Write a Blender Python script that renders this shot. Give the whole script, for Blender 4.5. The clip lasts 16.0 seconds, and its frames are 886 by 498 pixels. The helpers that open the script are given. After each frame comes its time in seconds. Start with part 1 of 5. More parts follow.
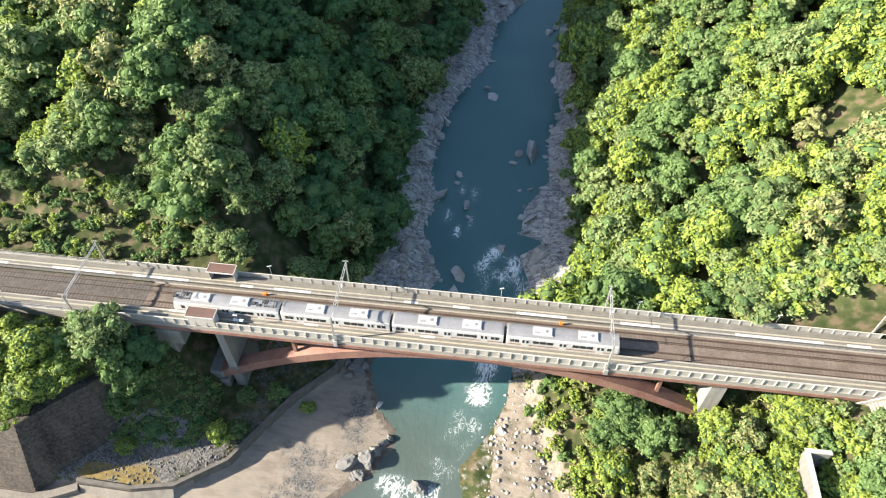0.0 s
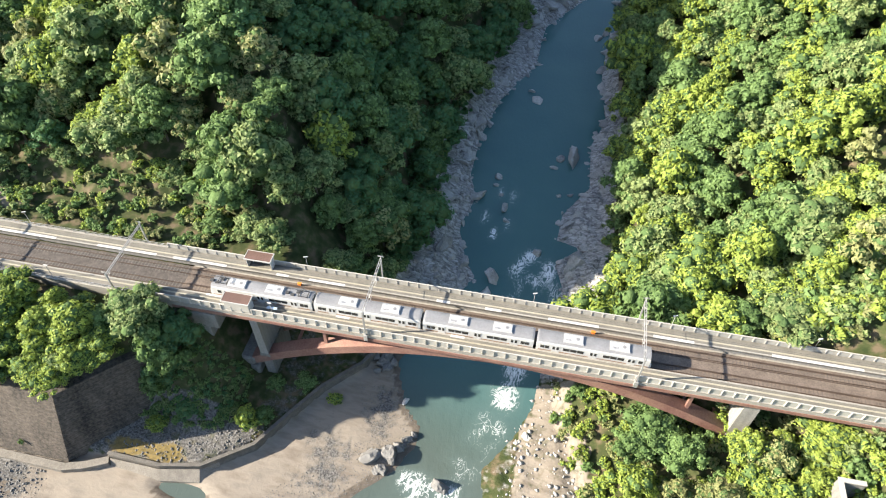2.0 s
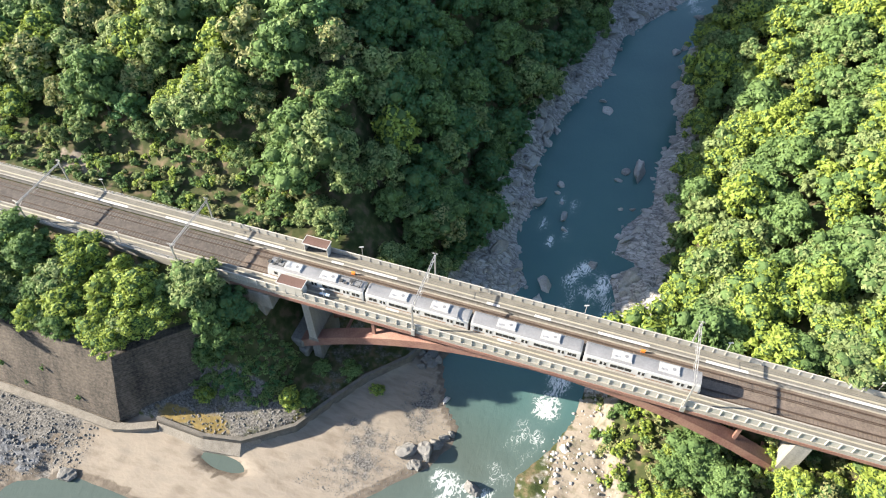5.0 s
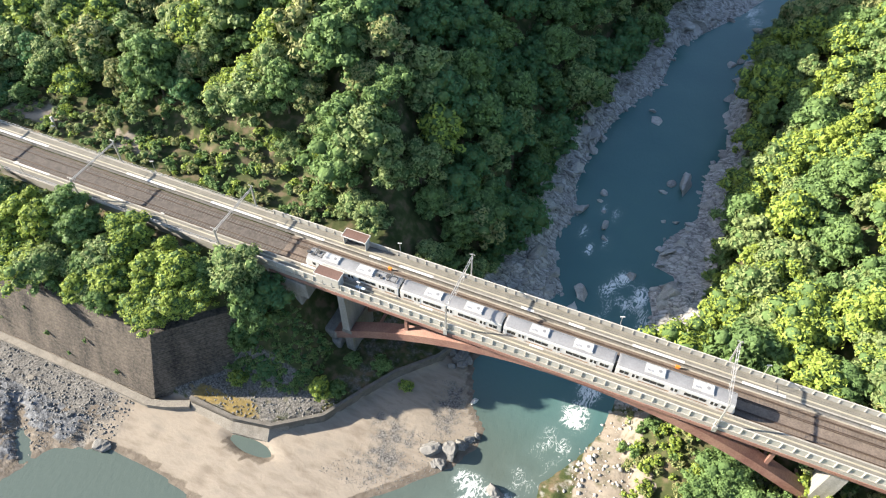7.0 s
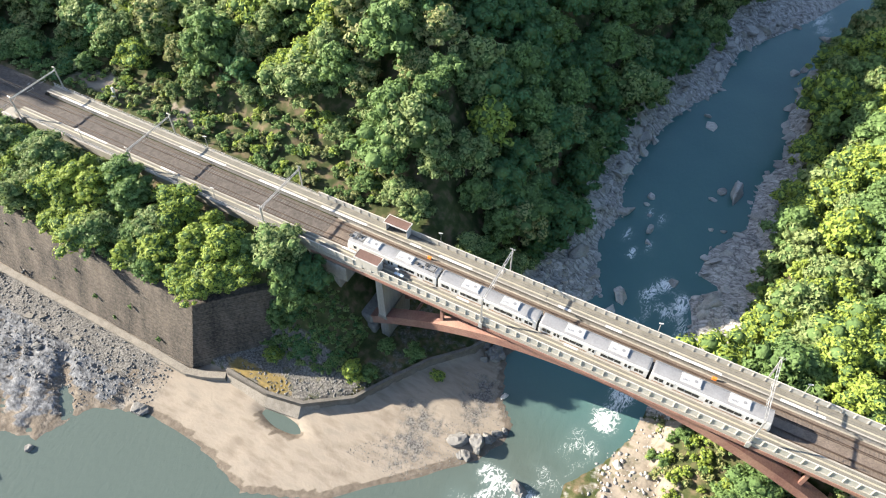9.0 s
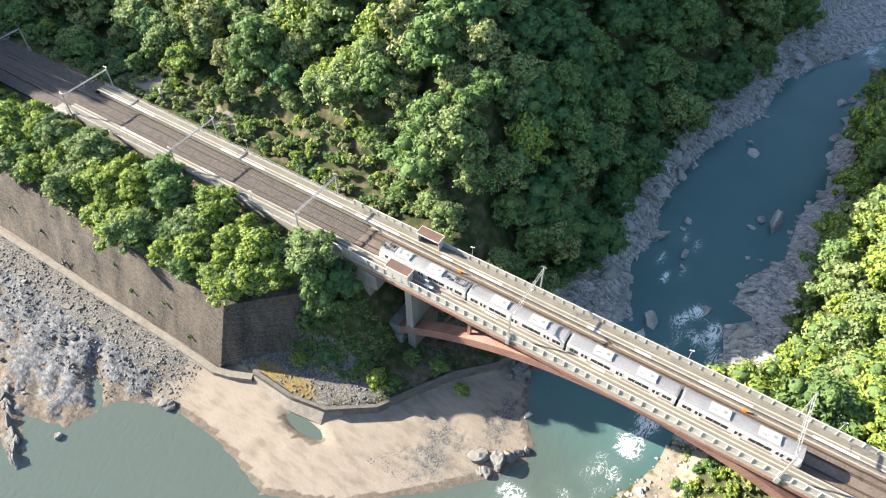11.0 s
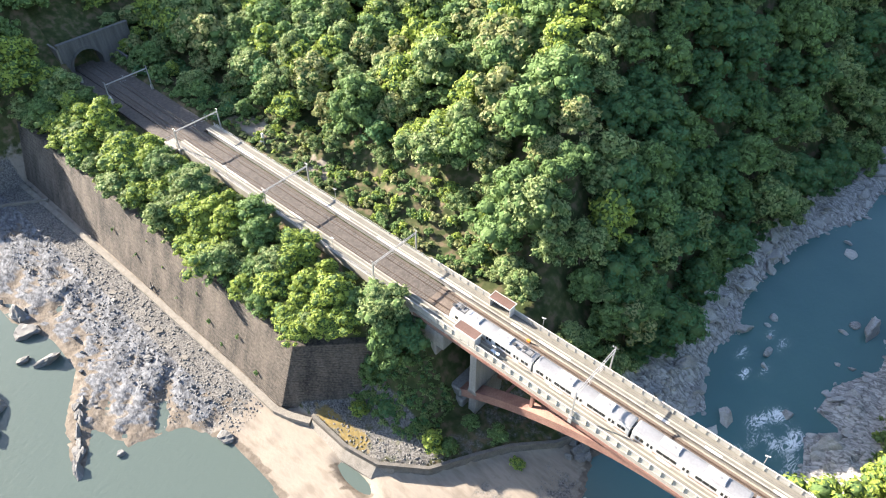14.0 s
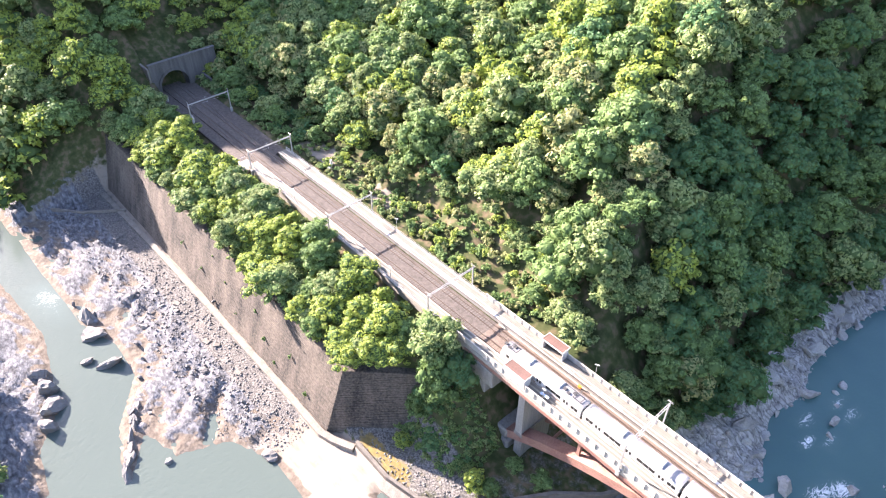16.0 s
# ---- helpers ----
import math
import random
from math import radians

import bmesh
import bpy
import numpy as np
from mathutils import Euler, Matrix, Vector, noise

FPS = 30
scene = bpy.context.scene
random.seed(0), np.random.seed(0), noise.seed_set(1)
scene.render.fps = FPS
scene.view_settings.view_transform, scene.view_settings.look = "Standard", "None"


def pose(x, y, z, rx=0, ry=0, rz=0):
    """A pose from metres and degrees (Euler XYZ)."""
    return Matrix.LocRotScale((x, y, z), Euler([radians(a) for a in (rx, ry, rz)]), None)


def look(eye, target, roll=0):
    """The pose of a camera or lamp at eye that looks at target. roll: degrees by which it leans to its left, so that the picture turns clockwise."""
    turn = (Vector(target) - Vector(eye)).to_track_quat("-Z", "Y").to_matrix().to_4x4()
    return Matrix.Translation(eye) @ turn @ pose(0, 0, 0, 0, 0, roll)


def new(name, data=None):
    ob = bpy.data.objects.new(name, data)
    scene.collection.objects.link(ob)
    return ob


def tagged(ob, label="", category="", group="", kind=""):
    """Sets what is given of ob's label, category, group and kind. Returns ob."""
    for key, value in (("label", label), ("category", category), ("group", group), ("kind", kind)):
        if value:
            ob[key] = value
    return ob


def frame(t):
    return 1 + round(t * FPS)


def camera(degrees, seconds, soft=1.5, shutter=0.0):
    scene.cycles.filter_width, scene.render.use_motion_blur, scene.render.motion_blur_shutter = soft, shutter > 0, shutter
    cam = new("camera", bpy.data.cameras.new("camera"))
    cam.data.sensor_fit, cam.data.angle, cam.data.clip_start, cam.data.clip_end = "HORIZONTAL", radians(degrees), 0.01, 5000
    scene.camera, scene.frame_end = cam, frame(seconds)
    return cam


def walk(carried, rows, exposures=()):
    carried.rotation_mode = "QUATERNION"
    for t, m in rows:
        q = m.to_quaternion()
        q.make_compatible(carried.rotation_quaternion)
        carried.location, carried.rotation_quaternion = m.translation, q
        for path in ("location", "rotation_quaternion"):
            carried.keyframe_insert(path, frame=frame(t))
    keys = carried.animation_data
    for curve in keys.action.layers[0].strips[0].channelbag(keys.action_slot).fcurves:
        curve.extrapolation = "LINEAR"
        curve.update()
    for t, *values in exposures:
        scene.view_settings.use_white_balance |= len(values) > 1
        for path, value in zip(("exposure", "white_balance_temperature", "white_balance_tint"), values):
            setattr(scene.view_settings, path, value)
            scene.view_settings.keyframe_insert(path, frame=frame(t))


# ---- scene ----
# ---- camera: it hovers at one point, turns to its left and tips up ----
EYE = (0.0, -69.35, 102.0)
cam = camera(65.99, 16.0, soft=1.1)
TURNS = [  # seconds, heading, tilt
    (0, 6.95, -49.22),
    (0.5, 7.96, -49.20),
    (1, 9.02, -49.20),
    (1.5, 10.15, -49.21),
    (2, 11.47, -49.21),
    (2.5, 12.80, -49.21),
    (3, 14.00, -49.21),
    (3.5, 15.24, -49.21),
    (4, 16.47, -49.19),
    (6.5, 21.86, -49.17),
    (7, 23.35, -49.16),
    (7.5, 24.72, -49.17),
    (8, 26.03, -49.38),
    (8.5, 27.37, -49.86),
    (8.7, 27.87, -49.92),
    (10.8, 32.33, -49.02),
    (11, 32.60, -48.76),
    (11.5, 33.30, -47.98),
    (12, 34.30, -47.00),
    (12.5, 36.21, -46.03),
    (13, 38.56, -45.08),
    (13.5, 40.21, -44.20),
    (14, 41.56, -43.46),
    (14.5, 43.14, -42.75),
    (15, 44.82, -42.03),
    (15.5, 46.35, -41.35),
    (16, 48.04, -40.53),
]
EXPOSURES = [(t, stops, 6500, tint) for t, stops, tint in ((0.0, 1.8, 10), (8.5, 1.87, 10), (11.0, 2.0, 10), (12.5, 2.08, 10), (13.4, 2.16, 10), (13.7, 2.2, 11), (14.0, 2.32, 13), (14.5, 2.45, 17), (15.0, 2.6, 21), (15.5, 2.75, 24), (16.0, 2.85, 27))]
walk(cam, [(t, pose(*EYE, 90 + tilt, 0, turn)) for t, turn, tilt in TURNS], EXPOSURES)

# ---- light ----
SUN_FROM = Vector((-0.88, -0.23, 0.44)).normalized()
world = bpy.data.worlds.new("sky")
scene.world = world
world.use_nodes = True
wn = world.node_tree
sky = wn.nodes.new("ShaderNodeTexSky")
sky.sky_type, sky.sun_disc = 'NISHITA', False
sky.sun_elevation = math.asin(SUN_FROM.z)
sky.sun_rotation = math.atan2(SUN_FROM.x, SUN_FROM.y)
wn.links.new(sky.outputs[0], wn.nodes["Background"].inputs[0])
wn.nodes["Background"].inputs[1].default_value = 0.1
sun = new("sun", bpy.data.lights.new("sun", 'SUN'))
sun.data.energy, sun.data.angle, sun.data.color = 5.0, radians(0.6), (1.0, 0.91, 0.77)
sun.matrix_world = look(SUN_FROM * 300, (0, 0, 0))


# ---- materials ----
def mat(name, colour, rough=0.8, metal=0.0, vary=0.25, scale=1.0, bump=0.0, bscale=8.0, second=None, isle=0.0, obj=0.0, spec=None, streak=0.0):
    """A surface with variation at two scales, fine relief and, if asked, a change from piece to piece."""
    m = bpy.data.materials.new(name)
    m.use_nodes = True
    nt = m.node_tree
    b = nt.nodes["Principled BSDF"]
    b.inputs["Roughness"].default_value, b.inputs["Metallic"].default_value = rough, metal
    if spec is not None:
        b.inputs["Specular IOR Level"].default_value = spec
    geo = nt.nodes.new("ShaderNodeNewGeometry")
    big = nt.nodes.new("ShaderNodeTexNoise")
    big.inputs["Scale"].default_value, big.inputs["Detail"].default_value = 0.35 * scale, 4
    fine = nt.nodes.new("ShaderNodeTexNoise")
    fine.inputs["Scale"].default_value, fine.inputs["Detail"].default_value = 4 * scale, 5
    for n in (big, fine):
        nt.links.new(geo.outputs["Position"], n.inputs["Vector"])
    if streak:
        run = nt.nodes.new("ShaderNodeMapping")
        run.inputs["Scale"].default_value = (streak, streak, 0.3)
        nt.links.new(geo.outputs["Position"], run.inputs[0])
        nt.links.new(run.outputs[0], big.inputs["Vector"])
        big.inputs["Detail"].default_value = 7
    add = nt.nodes.new("ShaderNodeMath")
    add.operation = 'ADD'
    nt.links.new(big.outputs[0], add.inputs[0])
    nt.links.new(fine.outputs[0], add.inputs[1])
    last = add.outputs[0]
    lo, hi = 0.7, 1.3
    for amount, socket in ((isle, geo.outputs["Random Per Island"]), (obj, None)):
        if amount:
            if socket is None:
                socket = nt.nodes.new("ShaderNodeObjectInfo").outputs["Random"]
            k = nt.nodes.new("ShaderNodeMath")
            k.operation = 'MULTIPLY_ADD'
            nt.links.new(socket, k.inputs[0])
            k.inputs[1].default_value = amount
            nt.links.new(last, k.inputs[2])
            last = k.outputs[0]
            hi += amount
    ramp = nt.nodes.new("ShaderNodeMapRange")
    ramp.inputs[1].default_value, ramp.inputs[2].default_value = lo, hi
    nt.links.new(last, ramp.inputs[0])
    mix = nt.nodes.new("ShaderNodeMix")
    mix.data_type = 'RGBA'
    c = Vector(colour)
    d = Vector(second) if second else c * (1 + vary)
    e = c if second else c * (1 - vary)
    mix.inputs["A"].default_value, mix.inputs["B"].default_value = (*e, 1), (*d, 1)
    nt.links.new(ramp.outputs[0], mix.inputs["Factor"])
    nt.links.new(mix.outputs["Result"], b.inputs["Base Color"])
    if bump:
        bn = nt.nodes.new("ShaderNodeTexNoise")
        bn.inputs["Scale"].default_value, bn.inputs["Detail"].default_value = bscale, 6
        nt.links.new(geo.outputs["Position"], bn.inputs["Vector"])
        bp = nt.nodes.new("ShaderNodeBump")
        bp.inputs["Strength"].default_value, bp.inputs["Distance"].default_value = 1.0, bump
        nt.links.new(bn.outputs[0], bp.inputs["Height"])
        nt.links.new(bp.outputs[0], b.inputs["Normal"])
    return m


def leaf_mat(name, dark, light):
    m = mat(name, dark, 0.6, second=light, isle=0.45, obj=0.45, scale=0.7, spec=0.25, bump=0.22, bscale=1.9)
    nt = m.node_tree
    b = nt.nodes["Principled BSDF"]
    tr = nt.nodes.new("ShaderNodeBsdfTranslucent")
    mx = nt.nodes.new("ShaderNodeMixShader")
    mx.inputs[0].default_value = 0.3
    nt.links.new(b.inputs["Base Color"].links[0].from_socket, tr.inputs[0])
    nt.links.new(b.outputs[0], mx.inputs[1])
    nt.links.new(tr.outputs[0], mx.inputs[2])
    nt.links.new(mx.outputs[0], nt.nodes["Material Output"].inputs[0])
    return m


# the first, cool and dark, also carries the shade of the spur's river flank
M_LEAF = [leaf_mat("leaf_deep_shade", (0.036, 0.096, 0.042), (0.112, 0.232, 0.088)),
          leaf_mat("leaf_mid", (0.080, 0.140, 0.046), (0.210, 0.315, 0.105)),
          leaf_mat("leaf_bright", (0.185, 0.245, 0.045), (0.345, 0.425, 0.085)),
          leaf_mat("leaf_olive", (0.165, 0.178, 0.070), (0.365, 0.375, 0.160)),
          leaf_mat("leaf_grey", (0.135, 0.182, 0.070), (0.295, 0.360, 0.140))]
# inner lobes: shade between the leaf sprays is put into their darker colour
M_CORE = mat("inner_foliage_shade", (0.045, 0.082, 0.030), 0.9, second=(0.115, 0.175, 0.062), scale=0.9, isle=0.5, spec=0.1, bump=0.3, bscale=1.6)
M_PORTAL = mat("portal_concrete", (0.13, 0.125, 0.115), 0.9, second=(0.23, 0.22, 0.2), bump=0.02, streak=4.0)
# portal concrete with the hill's shade put into its dark colour
M_TUNNEL = mat("shade_dark_concrete", (0.055, 0.054, 0.052), 0.92, second=(0.13, 0.126, 0.12), bump=0.03, streak=3.0)
M_BARK = mat("bark", (0.13, 0.1, 0.075), 0.9, bump=0.03)
M_CONC = mat("concrete", (0.233, 0.218, 0.188), 0.85, bump=0.01, second=(0.324, 0.304, 0.266))
M_PIER = mat("pier_concrete", (0.189, 0.181, 0.166), 0.85, second=(0.316, 0.302, 0.275), bump=0.01, streak=4.0)
M_PLAT = mat("platform_paving", (0.118, 0.110, 0.092), 0.9, second=(0.183, 0.169, 0.143), bump=0.01, scale=1.5)
M_PARA = mat("parapet_paint", (0.353, 0.335, 0.296), 0.7, second=(0.452, 0.430, 0.388), obj=0.3, streak=4.0)
M_PANEL = mat("parapet_panel", (0.296, 0.286, 0.254), 0.7, second=(0.395, 0.381, 0.346), obj=0.5, streak=4.0)
M_WHITE = mat("white_paint", (0.432, 0.425, 0.397), 0.6, second=(0.516, 0.501, 0.474))
M_YELLOW = mat("tactile_paving", (0.279, 0.254, 0.188), 0.8, second=(0.362, 0.335, 0.258))
M_STEEL = mat("red_girder_paint", (0.156, 0.070, 0.059), 0.6, second=(0.279, 0.164, 0.123), scale=0.9, bump=0.01)
M_RAIL = mat("rail_steel", (0.13, 0.095, 0.075), 0.5, metal=0.5)
M_SLEEPER = mat("sleeper", (0.088, 0.068, 0.055), 0.9, second=(0.155, 0.124, 0.1), obj=0.6)
M_SLEEPER_PALE = mat("concrete_sleeper", (0.09, 0.080, 0.072), 0.9, second=(0.15, 0.135, 0.12), obj=0.5)
M_BALLAST = mat("ballast", (0.045, 0.038, 0.034), 0.95, second=(0.125, 0.106, 0.092), scale=4, bump=0.06, bscale=9)
M_BED = mat("bridge_trackbed", (0.085, 0.065, 0.051), 0.9, second=(0.180, 0.141, 0.113), scale=0.9, bump=0.02)
M_GALV = mat("galvanised_steel", (0.361, 0.354, 0.341), 0.45, metal=0.3)
M_DARK = mat("dark_metal", (0.05, 0.05, 0.05), 0.6)
M_ROOFBR = mat("shelter_roof_sheet", (0.1, 0.055, 0.04), 0.6, second=(0.16, 0.095, 0.075), bump=0.004)
M_TRAIN = mat("train_body_paint", (0.433, 0.433, 0.419), 0.35, second=(0.491, 0.491, 0.476))
M_TROOF = mat("train_roof_paint", (0.170, 0.170, 0.174), 0.5, second=(0.238, 0.238, 0.242))
M_AC = mat("roof_unit_paint", (0.36, 0.36, 0.36), 0.5, second=(0.46, 0.46, 0.45))
M_GLASS = mat("train_glass", (0.015, 0.018, 0.02), 0.08, spec=0.7)
M_BROWN = mat("train_stripe", (0.25, 0.13, 0.06), 0.4)
M_ORANGE = mat("orange_cover", (0.75, 0.22, 0.03), 0.7)
M_BLUE = mat("blue_board", (0.34, 0.42, 0.5), 0.5)
M_WALL = mat("masonry_wall", (0.017, 0.015, 0.014), 0.92, second=(0.136, 0.113, 0.090), scale=0.5, bump=0.1, bscale=2.2, streak=1.6)
M_ROCK = mat("river_rock", (0.089, 0.087, 0.083), 0.85, second=(0.189, 0.184, 0.176), obj=0.5, isle=0.6, scale=1.5, bump=0.12, bscale=2.5)
M_CRAG = mat("bank_rock", (0.188, 0.179, 0.168), 0.88, second=(0.525, 0.506, 0.475), obj=0.4, scale=1.1, bump=0.3, bscale=1.6)
M_APRON = mat("tan_concrete", (0.13, 0.117, 0.098), 0.9, second=(0.225, 0.203, 0.172), bump=0.03, streak=2.0)
M_CAP = mat("dark_capstone", (0.075, 0.068, 0.06), 0.9, second=(0.16, 0.146, 0.126), bump=0.05, bscale=5, scale=2)
M_STONE = mat("pale_stone", (0.42, 0.4, 0.37), 0.85, second=(0.56, 0.54, 0.5), bump=0.05, bscale=4)


# ---- helpers of this scene ----
def bm_mesh(name, bm, *materials):
    me = bpy.data.meshes.new(name)
    bm.to_mesh(me)
    bm.free()
    for m in materials:
        me.materials.append(m)
    return me


def part(name, bm, material, parent, label=""):
    """Links a bmesh (or a mesh made before) as one mesh object under a thing or a part."""
    me = bm if isinstance(bm, bpy.types.Mesh) else bm_mesh(name, bm, material)
    ob = new(name, me)
    ob.parent = parent
    return tagged(ob, label)


def thing(name, m, label, category, group="", kind=""):
    ob = new(name)
    ob.empty_display_size = 0.3
    ob.matrix_world = m
    return tagged(ob, label, category, group, kind)


def box(bm, x0, x1, y0, y1, z0, z1, bevel=0.0):
    made = bmesh.ops.create_cube(bm, size=1.0, matrix=Matrix.Translation(((x0 + x1) / 2, (y0 + y1) / 2, (z0 + z1) / 2)) @ Matrix.Diagonal((abs(x1 - x0), abs(y1 - y0), abs(z1 - z0), 1)))
    if bevel:
        edges = {e for v in made["verts"] for e in v.link_edges}
        bmesh.ops.bevel(bm, geom=list(edges), offset=bevel, segments=1, affect='EDGES')
    return bm


def boxes(*list_of, bevel=0.0):
    bm = bmesh.new()
    for b in list_of:
        box(bm, *b, bevel=bevel)
    return bm


def rod(bm, a, b, r0, r1=None, n=6):
    a, b = Vector(a), Vector(b)
    bmesh.ops.create_cone(bm, cap_ends=True, segments=n, radius1=r0, radius2=r0 if r1 is None else r1, depth=(b - a).length,
                          matrix=Matrix.Translation((a + b) / 2) @ (b - a).to_track_quat('Z', 'Y').to_matrix().to_4x4())
    return bm


def rods(*list_of, n=6):
    bm = bmesh.new()
    for a, b, r in list_of:
        rod(bm, a, b, r, n=n)
    return bm


def hashed(ix, iy, seed):
    h = np.sin(ix * 127.1 + iy * 311.7 + seed * 74.7) * 43758.5453
    return h - np.floor(h)


def vnoise(x, y, seed=0):
    ix, iy = np.floor(x), np.floor(y)
    fx, fy = x - ix, y - iy
    fx, fy = fx * fx * (3 - 2 * fx), fy * fy * (3 - 2 * fy)
    a, b = hashed(ix, iy, seed), hashed(ix + 1, iy, seed)
    c, d = hashed(ix, iy + 1, seed), hashed(ix + 1, iy + 1, seed)
    return (a + (b - a) * fx) * (1 - fy) + (c + (d - c) * fx) * fy - 0.5


def fbm(x, y, octaves=4, seed=0):
    total, amp = 0, 1.0
    for k in range(octaves):
        total = total + amp * vnoise(x * 2 ** k, y * 2 ** k, seed + k)
        amp *= 0.5
    return total


def smooth(a, b, x):
    t = np.clip((x - a) / (b - a), 0, 1)
    return t * t * (3 - 2 * t)


# ---- the lie of the land: rail level is 0, the water -25 ----
WATER = -25.0
# the river's shore, from far upstream on the wooded spur's side, round the sand bar, past the outcrops and back up the other side
SHORE_A = [(120, 420), (40, 240), (9, 171), (-7, 143), (-8, 120), (-16.4, 100), (-19.6, 83), (-19.6, 66), (-16.9, 57), (-19, 46), (-15.8, 36), (-12.4, 31),
           (-20, 16), (-24.6, 5), (-20.6, -5), (-16.7, -9), (-16.4, -13), (-19.7, -19), (-28.8, -28), (-42, -40), (-56, -46)]
SHORE_B = [(-64, -43.9), (-68.6, -43), (-82, -42.2), (-93.8, -46.6), (-98, -57), (-108, -59.5), (-99, -66), (-101.5, -67.5), (-113, -63.3), (-125, -54.7), (-137, -54),
           (-150, -58), (-200, -60), (-330, -70), (-330, -84), (-180, -68.6), (-153, -66), (-140, -68.5), (-127, -71), (-118, -78), (-107, -80)]
SHORE_C = [(-95, -105), (-90, -260), (70, -260), (22, -60), (-2, -24), (-3.7, -16), (1.6, -7.5), (4.6, 0), (5.4, 9), (6.5, 24), (7.9, 32), (5.6, 38.5), (10.8, 43.4), (10.2, 45), (5.2, 46.5), (6.0, 55.5), (12.2, 67), (11.4, 84), (14.8, 95),
           (15.2, 101), (12.9, 117), (13.7, 136), (17, 151), (25, 184), (62, 240), (150, 420)]
SHORE = np.array(SHORE_A + SHORE_B + SHORE_C, float)


def shore_distance(x, y):
    """Metres from the shore: positive on land, negative in the water."""
    best = np.full(x.shape, 1e9)
    inside = np.zeros(x.shape, bool)
    n = len(SHORE)
    for i in range(n):
        (ax, ay), (bx, by) = SHORE[i], SHORE[(i + 1) % n]
        dx, dy = bx - ax, by - ay
        t = np.clip(((x - ax) * dx + (y - ay) * dy) / (dx * dx + dy * dy), 0, 1)
        best = np.minimum(best, np.hypot(x - ax - t * dx, y - ay - t * dy))
        if dy:
            cross = (ay > y) != (by > y)
            inside ^= cross & (x < dx * (y - ay) / dy + ax)
    return np.where(inside, -best, best)


# edges of the woods above the rock banks, as x along y
WOOD_L = ([-300, -30, 0, 31, 43, 58, 75, 99, 123, 158, 240, 420], [-30, -30, -30, -26.7, -26.5, -27, -26.1, -22.8, -18.3, -11, 24, 100])
WOOD_R = ([-300, -60, -20, -14, -9, -3, 3, 20, 35, 52, 66, 85, 110, 134, 177, 240, 420], [80, 40, 17, 14, 13.5, 10, 9, 15, 18.4, 17, 17.5, 19.1, 15.9, 16.1, 27.7, 76, 170])
# the low wall round the gravel terrace below the bridge
TERRACE = [(-73.6, -27.6), (-63.1, -27.9), (-55.4, -26.4), (-47.1, -20.4), (-42.4, -12.5), (-38.1, -5.7), (-31.6, 1.1), (-27, 10)]
TX, TY = zip(*TERRACE)


def in_terrace(x, y):
    """Metres behind the terrace's edge."""
    best = np.full(x.shape, 1e9)
    for (ax, ay), (bx, by) in zip(TERRACE, TERRACE[1:]):
        dx, dy = bx - ax, by - ay
        t = np.clip(((x - ax) * dx + (y - ay) * dy) / (dx * dx + dy * dy), 0, 1)
        best = np.minimum(best, np.hypot(x - ax - t * dx, y - ay - t * dy))
    behind = y > np.where(x < -73.6, -27.6, np.interp(x, TX, TY))
    return np.where(behind & (x < -27), best, -best)


def wall_line(y):
    """x of the great wall's return, below the bridge's end."""
    return -81 + (y + 30)


